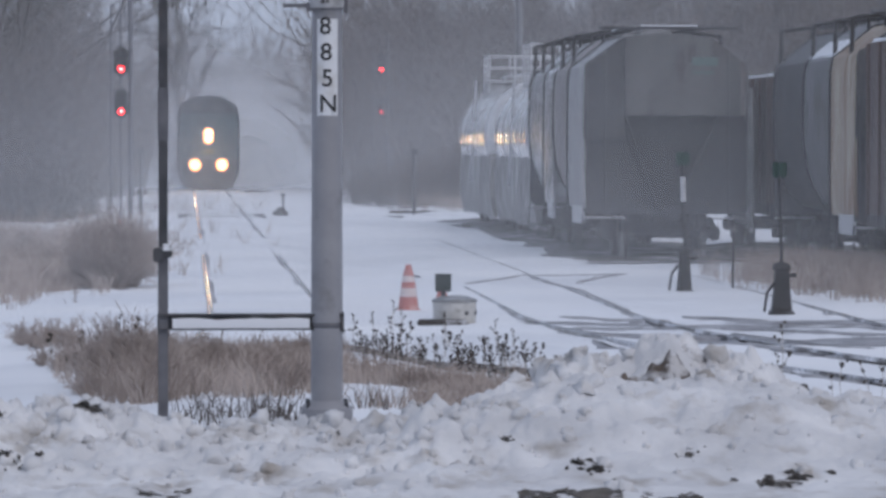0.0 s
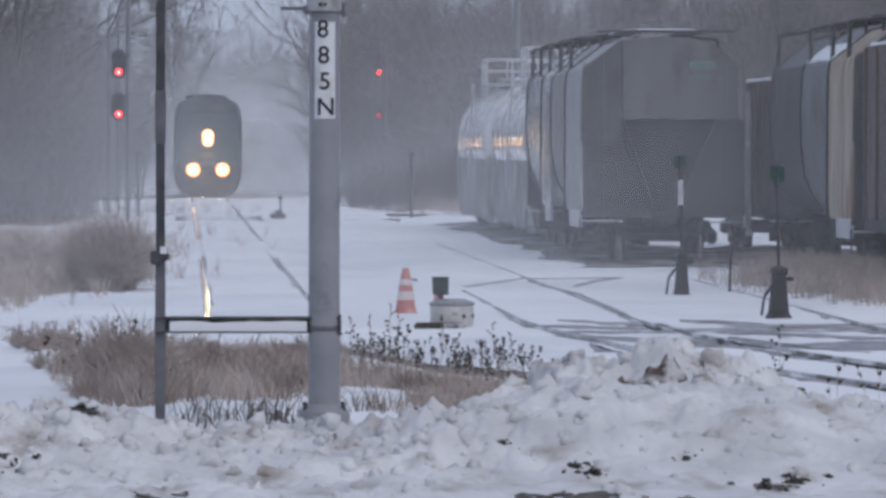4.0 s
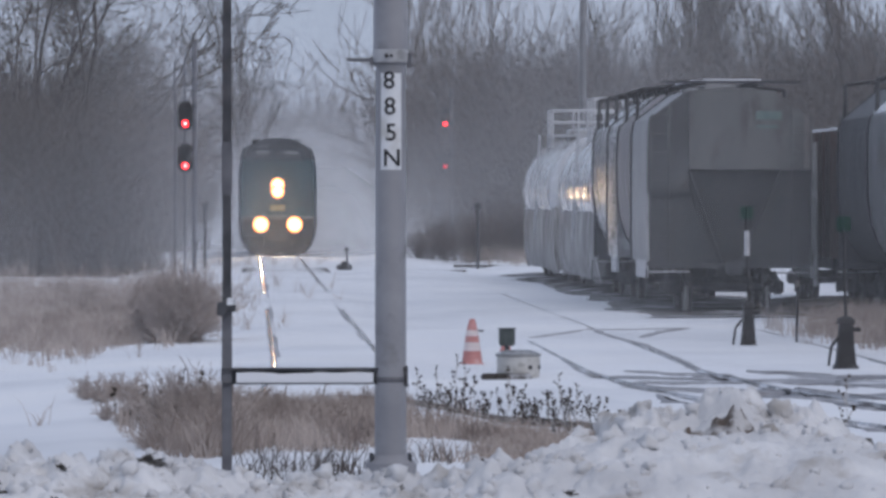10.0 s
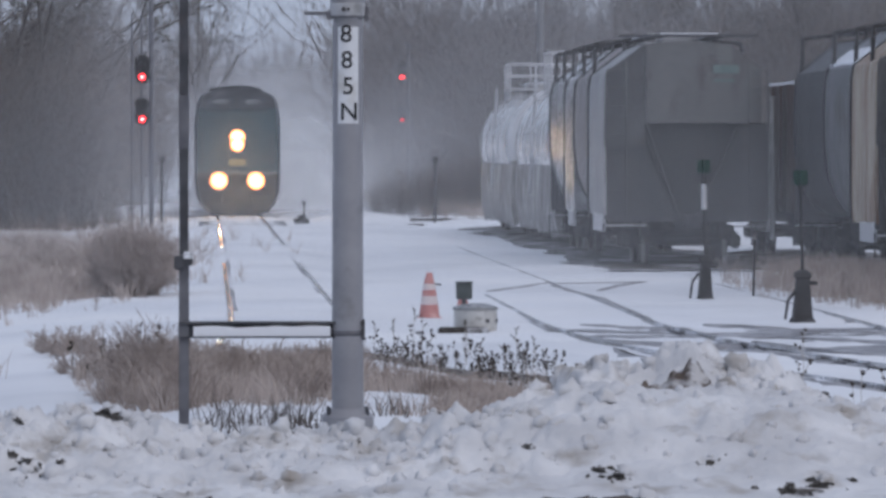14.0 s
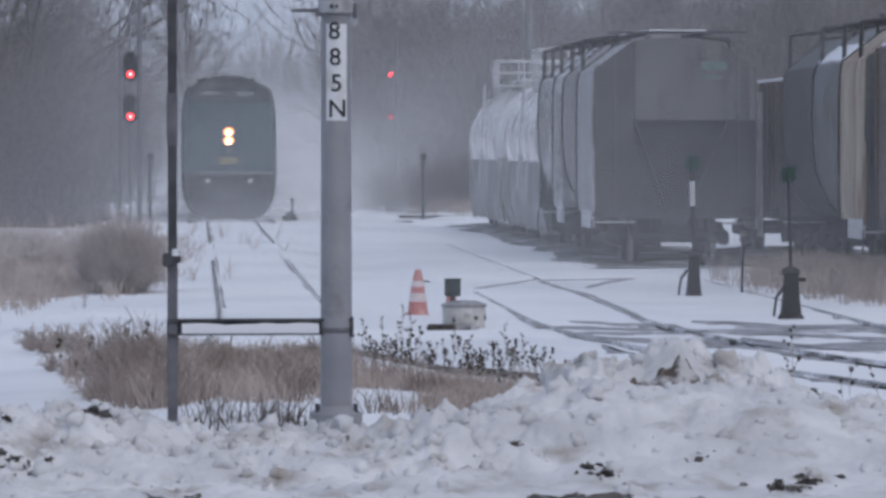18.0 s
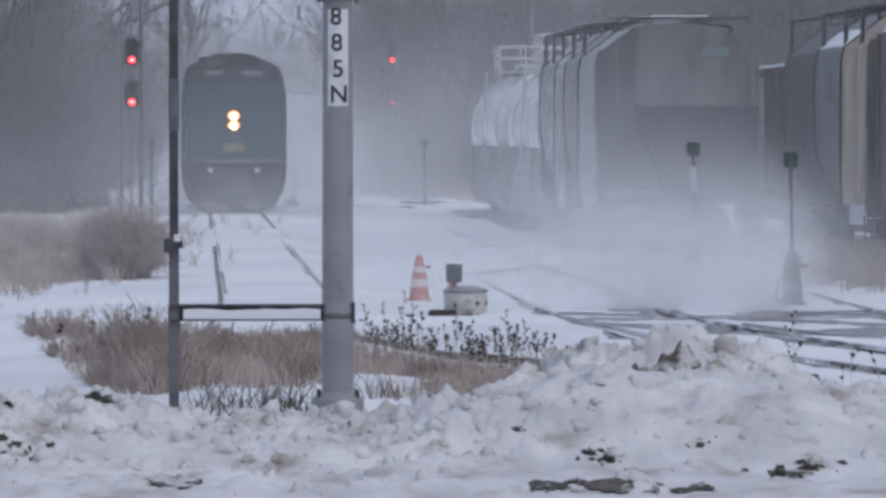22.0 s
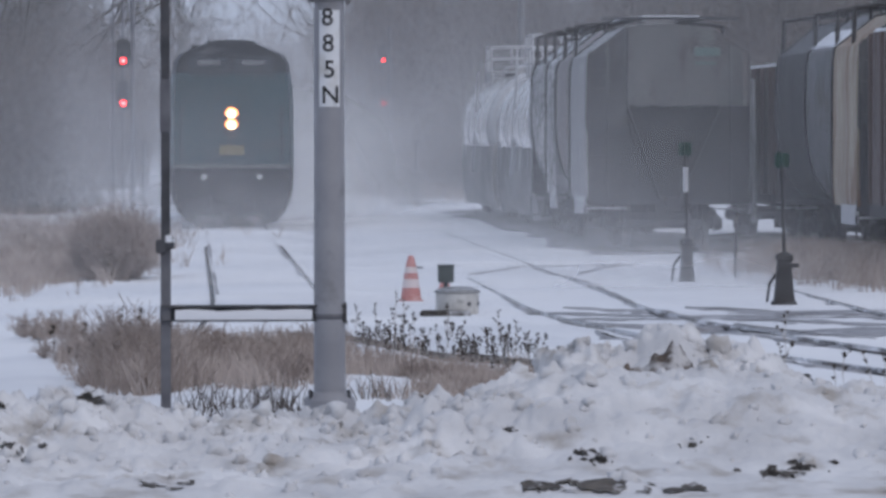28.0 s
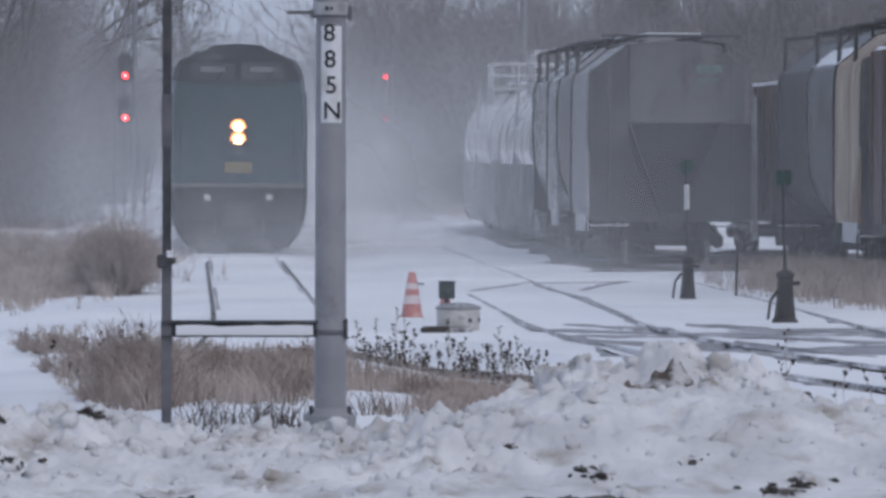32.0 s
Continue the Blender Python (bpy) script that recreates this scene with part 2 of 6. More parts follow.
def mesh_of(name, bm, mat, angle=35):
    me = bpy.data.meshes.new(name)
    bm.to_mesh(me)
    bm.free()
    me.materials.append(mat)
    me.shade_smooth()
    me.set_sharp_from_angle(angle=radians(angle))
    return me


def part(name, bm, mat, parent=None, label="", m=None, angle=35):
    """Links a bmesh, or a mesh that is there already, as one object under a thing or a part."""
    me = mesh_of(name, bm, mat, angle) if isinstance(bm, bmesh.types.BMesh) else bm
    ob = new(name, me)
    if parent:
        ob.parent = parent
    if m:
        ob.matrix_basis = m
    return tagged(ob, label=label) if label else ob


def thing(name, m, label, category, group="", kind=""):
    ob = new(name)
    ob.empty_display_size = 0.2
    ob.matrix_basis = m
    return tagged(ob, label, category, group, kind)


def shape(build, *a, **k):
    bm = bmesh.new()
    build(bm, *a, **k)
    return bm


def boxes(*items, bevel=0.0):
    bm = bmesh.new()
    for c, s in items:
        box(bm, c, s, bevel=bevel)
    return bm


def tubes(items, n=8):
    bm = bmesh.new()
    for p, q, r in items:
        tube(bm, p, q, r, n=n)
    return bm


def strips(name, verts, faces, mat):
    me = bpy.data.meshes.new(name)
    me.from_pydata(verts, [], faces)
    me.materials.append(mat)
    me.update()
    return me


def rough_noise(x, y, scale, seed=0.0):
    return noise.noise(Vector((x * scale + seed, y * scale - seed, seed * 0.7)))


# ---- ground ----
MAIN_X, MID_X, CAR_X, FAR_X = 1.06, 5.05, 9.28, 12.95


def ground_z(x, y):
    z = -0.07 + 0.05 * rough_noise(x, y, 0.12, 3.1) + 0.018 * rough_noise(x, y, 0.6, 8.2)
    for tx in (MAIN_X, MID_X, CAR_X, FAR_X):
        d = abs(x - tx)
        if d < 1.6:
            if tx == MAIN_X and y > 62:
                z = z + (-0.004 + 0.03 * rough_noise(x * 0.9, y, 0.055, 4.4) + 0.006 * rough_noise(x, y, 0.4, 2.9) - z) * min(1, (1.6 - d) / 0.7)
                continue
            drift = (-0.022 if y < 62 else -0.009 if tx == MAIN_X or y < 70 else 0.006) + 0.010 * rough_noise(x * 3, y, 0.11, 4.4) + 0.005 * rough_noise(x, y, 0.5, 2.9)
            z = z + (drift - z) * min(1, (1.6 - d) / 0.7)
    if 4.2 < x < 9.6 and 49 < y < 60:
        z = -0.042 + 0.05 * rough_noise(x, y, 0.5, 1.9)
    if 5.8 < x < 8.6 and 62 < y < 105:
        z = -0.008 + 0.012 * rough_noise(x, y, 0.4, 7.9)
    if x < -1.5:
        z -= 0.25 * min(1, (-1.5 - x) / 3)
    return z


def grid_axis(stops):
    out = []
    for a, b, n in stops:
        out += list(np.linspace(a, b, n, endpoint=False))
    return out + [stops[-1][1]]


def build_ground():
    xs = grid_axis([(-2500, -60, 12), (-60, -8, 26), (-8, 18, 130), (18, 70, 26), (70, 2500, 12)])
    ys = grid_axis([(-60, 32, 24), (32, 75, 170), (75, 140, 110), (140, 330, 60), (330, 4000, 20)])
    verts, faces, w = [], [], len(xs)
    for y in ys:
        for x in xs:
            verts.append((x, y, ground_z(x, y) if y > 30 else -0.12))
    for j in range(len(ys) - 1):
        for i in range(w - 1):
            k = j * w + i
            faces.append((k, k + 1, k + w + 1, k + w))
    me = strips("ground", verts, faces, SNOW)
    me.shade_smooth()
    tagged(new("ground", me), "wind-blown snow covering the rail yard and fields", "snow", kind="structure")


build_ground()

# the road that crosses in front of the camera
road = part("road", boxes(((0, 16.6, -0.07), (120, 20.6, 0.12))), ASPHALT)
tagged(road, "wet dark asphalt road with patches of packed snow", "road", kind="structure")


# ---- ploughed bank ----
CREST = [(-5, 0.5), (-1.3, 0.44), (-0.75, 0.40), (-0.35, 0.33), (-0.1, 0.25), (0.1, 0.22), (0.38, 0.27), (0.65, 0.27), (0.73, 0.25), (1.2, 0.27), (1.4, 0.36), (1.62, 0.42),
         (1.82, 0.38), (2.25, 0.53), (2.7, 0.57), (3.4, 0.55), (4.1, 0.52), (4.5, 0.46), (5.3, 0.44), (9, 0.5)]
MOUND = [(-5, 0), (2.05, 0), (2.3, 0.34), (2.5, 0.52), (2.72, 0.67), (3.1, 0.67), (3.3, 0.72), (3.62, 0.74), (4.03, 0.68), (4.26, 0.5), (4.45, 0.34), (4.7, 0.2), (9, 0.2)]


def along(table, x):
    return float(np.interp(x, [a for a, _ in table], [b for _, b in table]))


def bank_z(x, y):
    front = along(CREST, x) * math.exp(-abs((y - 31.0) / (1.35 if y < 31 else 0.9)) ** 2.4)
    rear = along(MOUND, x) * math.exp(-abs((y - 32.3) / 0.85) ** 2.2)
    h = max(front, rear) + 0.25 * min(front, rear)
    calm = 1.0 if x < 1.7 else max(0.5, 1.0 - (x - 1.7) * 0.6)
    at = Vector((x, y, 0.4))
    lump = noise.turbulence(at * 1.9, 5, True) * 0.22 + noise.turbulence(at * 5.5 + Vector((3, 1, 7)), 3, True) * 0.075 - 0.15
    lump += abs(noise.noise(at * 9)) * 0.05 + abs(noise.noise(at * 17)) * 0.035 + noise.noise(at * 31) * 0.014
    d = noise.voronoi(Vector((x * 3.1 + 5, y * 3.1, 1.3)))[0][0]
    lump += 0.13 * max(0, 0.5 - d)
    heap = min(1, max(0, rear - front * 0.6) * 2.5)
    chunk = noise.voronoi(Vector((x * 5.2 + 2, y * 5.2, 4.1)))[0]
    lump = lump * (calm * (1 - heap) + 1.15 * heap) + heap * (0.11 * min(0.45, chunk[1] - chunk[0]) - 0.01)
    edge = max(0, min(1, (y - 27.9) / 0.6))
    return -0.1 + (h + 0.085) * edge + lump * edge * min(1, 0.3 + h * 2.2)


def build_bank():
    xs, ys = grid_axis([(-6, -2.2, 50), (-2.2, 6.0, 400), (6.0, 10, 50)]), np.arange(27.8, 34.6, 0.026)
    w = len(xs)
    verts = [(x, y, bank_z(x, y)) for y in ys for x in xs]
    faces = [(k, k + 1, k + w + 1, k + w) for j in range(len(ys) - 1) for k in range(j * w, j * w + w - 1)]
    me = strips("snow_bank", verts, faces, BANK)
    me.shade_smooth()
    tagged(new("snow_bank", me), "lumpy grey-white snow bank ploughed up beside the road", "snow bank", kind="structure")


build_bank()


def lump_mesh(name, mat, seed, r=1.0, ragged=1.0):
    bm = bmesh.new()
    bmesh.ops.create_icosphere(bm, subdivisions=3, radius=r)
    for v in bm.verts:
        k = 1 + ragged * noise.noise(v.co * 1.6 + Vector((seed, seed, 0))) + ragged * noise.noise(v.co * 4 + Vector((0, seed, seed)))
        v.co = Vector((v.co.x * k * 1.2, v.co.y * k, v.co.z * k * 0.75))
    return mesh_of(name, bm, mat, 60)


def scatter_lumps():
    rnd = random.Random(11)
    verts, faces = [], []
    base = bmesh.new()
    bmesh.ops.create_icosphere(base, subdivisions=2, radius=1)
    bv, bf = [v.co.copy() for v in base.verts], [[v.index for v in f.verts] for f in base.faces]
    base.free()
    for _ in range(1500):
        x, y = rnd.uniform(-3.2, 6.5), rnd.gauss(30.6, 0.9)
        if x > 1.9 and rnd.random() < 0.6 or not 28.1 < y < 33.2:
            continue
        r = rnd.choice((0.012, 0.016, 0.02, 0.025, 0.03, 0.04, 0.06)) * rnd.uniform(0.7, 1.3)
        z = bank_z(x, y) - r * 0.1
        t = Euler((rnd.random() * 6, rnd.random() * 6, rnd.random() * 6)).to_matrix()
        k0 = len(verts)
        for v in bv:
            verts.append(t @ (v * r * (1 + 0.85 * noise.noise(v * 1.9 + Vector((k0, 0, 0))))) + Vector((x, y, z)))
        faces += [[k0 + i for i in f] for f in bf]
    for _ in range(190):
        x, y = rnd.uniform(2.3, 4.45), rnd.gauss(32.0, 0.3)
        if 2.95 < x < 3.5 and y < 32.15:
            continue
        r = rnd.choice((0.02, 0.03, 0.04, 0.055, 0.075)) * rnd.uniform(0.7, 1.2)
        z = bank_z(x, y) - r * 0.45
        t = Euler((rnd.random() * 6, rnd.random() * 6, rnd.random() * 6)).to_matrix()
        k0 = len(verts)
        for v in bv:
            verts.append(t @ (v * r * (1 + 0.95 * noise.noise(v * 2.1 + Vector((k0, 0, 0))))) + Vector((x, y, z)))
        faces += [[k0 + i for i in f] for f in bf]
    me = strips("snow_lumps", verts, faces, BANK)
    me.shade_smooth()
    tagged(new("snow_lumps", me), "broken lumps of crusted snow on the ploughed bank", "snow lumps", kind="stuff")


scatter_lumps()
CLODS = [(-0.68, 30.55, 0.10), (-1.17, 29.6, 0.07), (2.55, 29.4, 0.06), (2.66, 29.25, 0.05), (3.95, 29.1, 0.065), (3.72, 28.9, 0.05), (1.72, 30.5, 0.05), (1.55, 30.9, 0.04),
         (2.1, 29.8, 0.03), (-1.62, 30.0, 0.05), (4.55, 33.0, 0.12), (4.9, 33.1, 0.06), (0.55, 30.9, 0.045), (1.0, 30.5, 0.03), (3.3, 29.6, 0.03), (-0.62, 30.9, 0.05), (4.4, 32.2, 0.05)]
clod_meshes = [lump_mesh("dirt_clod", CLOD, s) for s in (1.3, 4.4, 7.7)]
rnd = random.Random(44)
for x, y, r in list(CLODS):
    CLODS += [(x + rnd.gauss(0, 2.0) * r, y + rnd.gauss(0, 2.0) * r, r * rnd.uniform(0.15, 0.55)) for _ in range(8)]
for i, (x, y, r) in enumerate(CLODS):
    r *= 0.72
    ob = part("dirt_clod", clod_meshes[i % 3], None, m=pose(x, y, bank_z(x, y) + r * 0.1, 10 * i, 25 * i % 30, 40 * i) @ Matrix.Diagonal((r * 1.05, r, r * 0.85, 1)))
    tagged(ob, "dark clod of frozen dirt and ice on the snow bank", "dirt clod", "clods on the snow bank")


def smear(name, x0, x1, y0, y1, seed, share, mat, label, category, group=""):
    """A ragged skin of dirt lying on the bank."""
    step, cells = 0.022, []
    verts, faces, at = [], [], {}
    nx, ny = int((x1 - x0) / step), int((y1 - y0) / step)
    for j in range(ny):
        for i in range(nx):
            u, v = (i + 0.5) / nx * 2 - 1, (j + 0.5) / ny * 2 - 1
            x, y = x0 + i * step, y0 + j * step
            if 1 - math.hypot(u, v) + 0.9 * rough_noise(x, y, 6.0, seed) + 0.5 * rough_noise(x, y, 17.0, seed) > 1 - share:
                ring = []
                for c in ((i, j), (i + 1, j), (i + 1, j + 1), (i, j + 1)):
                    if c not in at:
                        at[c] = len(verts)
                        px, py = x0 + c[0] * step, y0 + c[1] * step
                        verts.append((px, py, bank_z(px, py) + 0.012 + 0.012 * rough_noise(px, py, 20, seed)))
                    ring.append(at[c])
                faces.append(ring)
    me = strips(name, verts, faces, mat)
    me.shade_smooth()
    tagged(new(name, me), label, category, group)


smear("dirt_patch", 2.9, 3.55, 31.35, 31.95, 3.3, 0.72, EARTH, "patch of brown dirt thrown up on the snow mound", "dirt")
for k, (x0, x1, y0, y1, share) in enumerate(((2.02, 2.5, 28.25, 28.75, 0.7), (2.35, 2.95, 28.2, 28.65, 0.75), (3.7, 4.05, 28.75, 29.15, 0.5), (2.9, 3.35, 28.2, 28.5, 0.45), (-0.35, 0.1, 28.3, 28.9, 0.4))):
    smear("bare_patch", x0, x1, y0, y1, 5.5 + k, share, CLOD, "bare dark patch of wet road by the snow bank", "bare patch", "bare patches by the road")


# ---- tracks ----
def rail_run(name, pts, parent, head=None, drop=0.0):
    """A rail along (x, y) places: worn head on a rusty web and foot."""
    for nm, mat, prof in (("rail_web", RUST, [(-0.065, -0.17), (0.065, -0.17), (0.065, -0.15), (0.012, -0.13), (0.012, -0.04), (-0.012, -0.04), (-0.012, -0.13), (-0.065, -0.15)]),
                          ("rail_head", head or RAILTOP, [(-0.036, -0.042), (0.036, -0.042), (0.036, -0.006), (0.028, 0), (-0.028, 0), (-0.036, -0.006)])):
        rings = []
        for i, p in enumerate(pts):
            a, b = Vector(pts[max(0, i - 1)]), Vector(pts[min(len(pts) - 1, i + 1)])
            side = Vector(((b - a).y, -(b - a).x)).normalized()
            rings.append([(p[0] + side.x * u, p[1] + side.y * u, v - drop) for u, v in prof])
        part(nm, shape(loft, rings), mat, parent)


def track(name, centre, label, head=None):
    t = thing(name, Matrix(), label, "railway track", "tracks of the yard", "structure")
    for off in (-0.7525, 0.7525):
        pts = []
        for i, p in enumerate(centre):
            a, b = Vector(centre[max(0, i - 1)]), Vector(centre[min(len(centre) - 1, i + 1)])
            side = Vector(((b - a).y, -(b - a).x)).normalized()
            pts.append((p[0] - side.x * off, p[1] - side.y * off))
        rail_run(name, pts, t, head)
    return t


def curve(fn, a, b, step=2.0):
    n = max(2, int(abs(b - a) / step))
    return [(fn(a + (b - a) * i / n), a + (b - a) * i / n) for i in range(n + 1)]


track("railway_track", curve(lambda y: MAIN_X - max(0, 62 - y) ** 2 / 526, 44, 420, 4), "main track half buried in drifted snow, rails worn bright", SHINYRAIL)
track("railway_track", curve(lambda y: MID_X + 0.0105 * max(0, 59 - y) ** 1.9, 41, 300, 2), "snow-covered yard track curving away at the near end")
track("railway_track", curve(lambda y: CAR_X, 46, 200, 4), "snow-covered yard track under the standing freight cars")
track("railway_track", curve(lambda y: FAR_X, 40, 160, 4), "outer yard track under standing freight cars")
turnout = thing("railway_track", Matrix(), "turnout rails standing dark out of the snow", "railway track", "tracks of the yard", "structure")
TURNOUT = ([(4.85, 58.5), (5.4, 57.65), (5.97, 57.2), (6.08, 55.25), (6.48, 54.5), (7.5, 53.5), (8.3, 52.8)], [(6.45, 58.5), (7.14, 57.65), (7.43, 56.6), (7.95, 56.3), (8.8, 55.8)],
           [(4.38, 57.6), (4.45, 54.9), (4.72, 53.2), (5.53, 52.6), (6.28, 52.2)], [(6.28, 52.2), (6.27, 50.2), (6.42, 48.9), (6.7, 47.9), (7.1, 47.0)], [(6.45, 53.2), (6.78, 51.6), (7.03, 50.2), (7.5, 49.2)],
           [(5.79, 44.4), (5.89, 43.5), (6.05, 43.1), (6.4, 42.3)], [(4.62, 51.3), (4.73, 48.5)])
FROG = ([(4.37, 70.9), (5.02, 73.2), (5.69, 76.0), (6.45, 76.1), (7.46, 76.6)], [(5.72, 75.4), (5.73, 71.7), (5.92, 68.1), (5.9, 63.5), (5.88, 59.6)], [(6.17, 71.7), (6.76, 74.6), (7.43, 76.5)])


def eased(run):
    out = []
    for k in range(len(run) - 1):
        for u in range(5):
            f = u / 5
            out.append((run[k][0] + (run[k + 1][0] - run[k][0]) * f, run[k][1] + (run[k + 1][1] - run[k][1]) * f))
    return out + [run[-1]]


for run in TURNOUT + FROG:
    rail_run("rail", eased(run), turnout, drop=0.028)
CARSHADE = material("shaded_dirty_ground", (0.05, 0.045, 0.042), (0.11, 0.10, 0.094), 5, 0.95, bump=0.8, fine=40, spots=(0.5, 0.5, 0.52), spot_size=0.9, spot_at=(0.47, 0.64))


def car_shade_strip(x, y0, y1):
    """Dark strip painting the shade and dirt on the snow under standing cars, with a ragged edge dipping under the
    snow.
    """
    verts, faces, ys = [], [], np.arange(y0, y1, 0.4)
    us = (-1.0, -0.8, -0.45, 0, 0.45, 0.8, 1.0)
    for y in ys:
        for u in us:
            w = 2.15 + 0.75 * rough_noise(u * 9, y, 0.35, 5.2)
            px = x + u * w
            z = ground_z(px, y) + 0.02 + 0.012 * rough_noise(px, y, 1.5, 3.3)
            verts.append((px, y, z - (0.07 if abs(u) == 1.0 else 0.0)))
    n = len(us)
    for j in range(len(ys) - 1):
        for i in range(n - 1):
            q = j * n + i
            faces.append((q, q + 1, q + n + 1, q + n))
    me = strips("ballast", verts, faces, CARSHADE)
    me.shade_smooth()
    tagged(new("ballast", me), "dark strip for the shaded, dirty snow under the freight cars", "ballast", kind="structure")


def groove_strip(x, seed):
    """Grey strip painting the shade of the wheel grooves beside a rail, in broken stretches."""
    verts, faces, ys = [], [], np.arange(63, 190, 0.8)
    for y in ys:
        w = max(0.0, 0.035 + 0.16 * rough_noise(0, y, 0.16, seed))
        z = max(ground_z(x, y), -0.03) + 0.008
        verts += [(x - w, y, z - (0.02 if w else 0.1)), (x + w, y, z - (0.02 if w else 0.1)), (x, y, z if w else z - 0.1)]
    for j in range(len(ys) - 1):
        q = 3 * j
        faces += [(q, q + 2, q + 5, q + 3), (q + 2, q + 1, q + 4, q + 5)]
    tagged(new("slush_strip", strips("slush_strip", verts, faces, SLUSHSHADE)), "grey strip standing for the shade in the track's wheel grooves", "slush", kind="stuff")


def slush_field(x0, x1, y0, y1, seed, share):
    """Trampled grey slush among the turnout rails, ragged at its edge."""
    sx, sy, verts, faces, at = 0.07, 0.1, [], [], {}
    nx, ny = int((x1 - x0) / sx), int((y1 - y0) / sy)
    for j in range(ny):
        for i in range(nx):
            u, v = (i + 0.5) / nx * 2 - 1, (j + 0.5) / ny * 2 - 1
            x, y = x0 + i * sx, y0 + j * sy
            if 1 - max(abs(u) ** 3, abs(v) ** 2) + 1.3 * rough_noise(x * 0.6, y, 0.9, seed) + 0.6 * rough_noise(x, y, 3.0, seed) < 1 - share:
                continue
            ring = []
            for c in ((i, j), (i + 1, j), (i + 1, j + 1), (i, j + 1)):
                if c not in at:
                    at[c] = len(verts)
                    px, py = x0 + c[0] * sx, y0 + c[1] * sy
                    verts.append((px, py, ground_z(px, py) + 0.006 + 0.004 * rough_noise(px, py, 5, seed)))
                ring.append(at[c])
            faces.append(ring)
    me = strips("slush", verts, faces, SLUSHSHADE)
    me.shade_smooth()
    tagged(new("slush", me), "grey trampled slush among the turnout rails", "slush", kind="stuff")


def slush_band(run, half, seed):
    """Dark wet slush trodden out along a rail, uneven in width."""
    verts, faces, pts = [], [], eased(run)
    for k, (x, y) in enumerate(pts):
        a, b = Vector(pts[max(0, k - 1)]), Vector(pts[min(len(pts) - 1, k + 1)])
        side = Vector(((b - a).y, -(b - a).x)).normalized()
        for v in (-1, -0.5, 0, 0.5, 1):
            w = half * (0.65 + 1.3 * rough_noise(k * 0.9, v, 0.7, seed)) * min(1, 0.25 + k * 0.4, 0.25 + (len(pts) - 1 - k) * 0.4)
            px, py = x + side.x * v * w * 0.5, y + side.y * v * w * 2.2
            verts.append((px, py, max(ground_z(px, py), -0.04) + (0.012 if abs(v) < 1 else -0.05)))
    for k in range(len(pts) - 1):
        for m in range(4):
            q = k * 5 + m
            faces.append((q, q + 1, q + 6, q + 5))
    me = strips("slush_band", verts, faces, SLUSHSHADE)
    me.shade_smooth()
    tagged(new("slush_band", me), "dark wet slush trodden out along a turnout rail", "slush", kind="stuff")


for k, run in enumerate(TURNOUT):
    slush_band(run, 0.42, 3.1 + k)
for k, run in enumerate(FROG):
    slush_band(run, 0.22, 13.3 + k)
slush_field(4.2, 9.8, 53.4, 57.4, 4.2, 0.42)
slush_field(5.2, 10.0, 49.6, 52.6, 8.8, 0.38)


def bare_track(pts, half, seed):
    """A worn path of bare earth across the snow."""
    verts, faces, n = [], [], 60
    for k in range(n + 1):
        f = k / n * (len(pts) - 1)
        i = min(int(f), len(pts) - 2)
        x, y = (pts[i][a] + (pts[i + 1][a] - pts[i][a]) * (f - i) for a in (0, 1))
        for m in range(7):
            v = m / 3 - 1
            py = y + v * half * (1 + 0.7 * rough_noise(x, v * 3, 2.2, seed)) * min(1, 4 * k / n, 4 * (1 - k / n) + 0.05)
            verts.append((x, py, ground_z(x, py) + (0.012 if abs(v) < 0.9 else -0.03)))
    for k in range(n):
        for m in range(6):
            q = k * 7 + m
            faces.append((q, q + 7, q + 8, q + 1))
    me = strips("dirt_path", verts, faces, CLOD)
    me.shade_smooth()
    tagged(new("dirt_path", me), "dark strip of bare frozen earth beside the dead grass", "bare earth", kind="structure")


bare_track([(0.9, 50.8), (1.7, 49.7), (2.15, 47.6), (2.55, 45.9), (3.2, 44.9), (3.7, 44.6)], 1.0, 2.2)
for x, seed in ((MAIN_X - 0.68, 2.7), (MAIN_X + 0.68, 9.1)):
    groove_strip(x, seed)
# Shade under the standing cars, laid down as dark ground.
car_shade_strip(CAR_X, 83.2, 133)
car_shade_strip(FAR_X + 0.1, 57.5, 101)
tie_me = mesh_of("crossing_tie", boxes(((0, 0, 0), (2.7, 0.22, 0.09)), bevel=0.012), TIE)
for i, (x, y) in enumerate(((MAIN_X, 138.0), (MAIN_X, 143.0), (MID_X + 0.2, 138.6), (MID_X - 1, 214), (MAIN_X, 232.0), (MID_X + 3, 150))):
    tagged(part("timber_tie", tie_me, None, m=pose(x, y, -0.035, 0, 0, 2 * (i % 3) - 2)), "dark timber switch tie showing through the snow", "railway tie", "ties showing through the snow")


# ---- pole with the number plate, post and bar ----
def text_mesh(ch, size, mat):
    cu = bpy.data.curves.new("digit", "FONT")
    cu.body, cu.size, cu.extrude, cu.align_x, cu.align_y, cu.offset = ch, size, 0.0015, "CENTER", "CENTER", 0.0015
    tmp = bpy.data.objects.new("digit", cu)
    me = bpy.data.meshes.new_from_object(tmp)
    bpy.data.objects.remove(tmp)
    me.materials.clear()
    me.materials.append(mat)
    return me


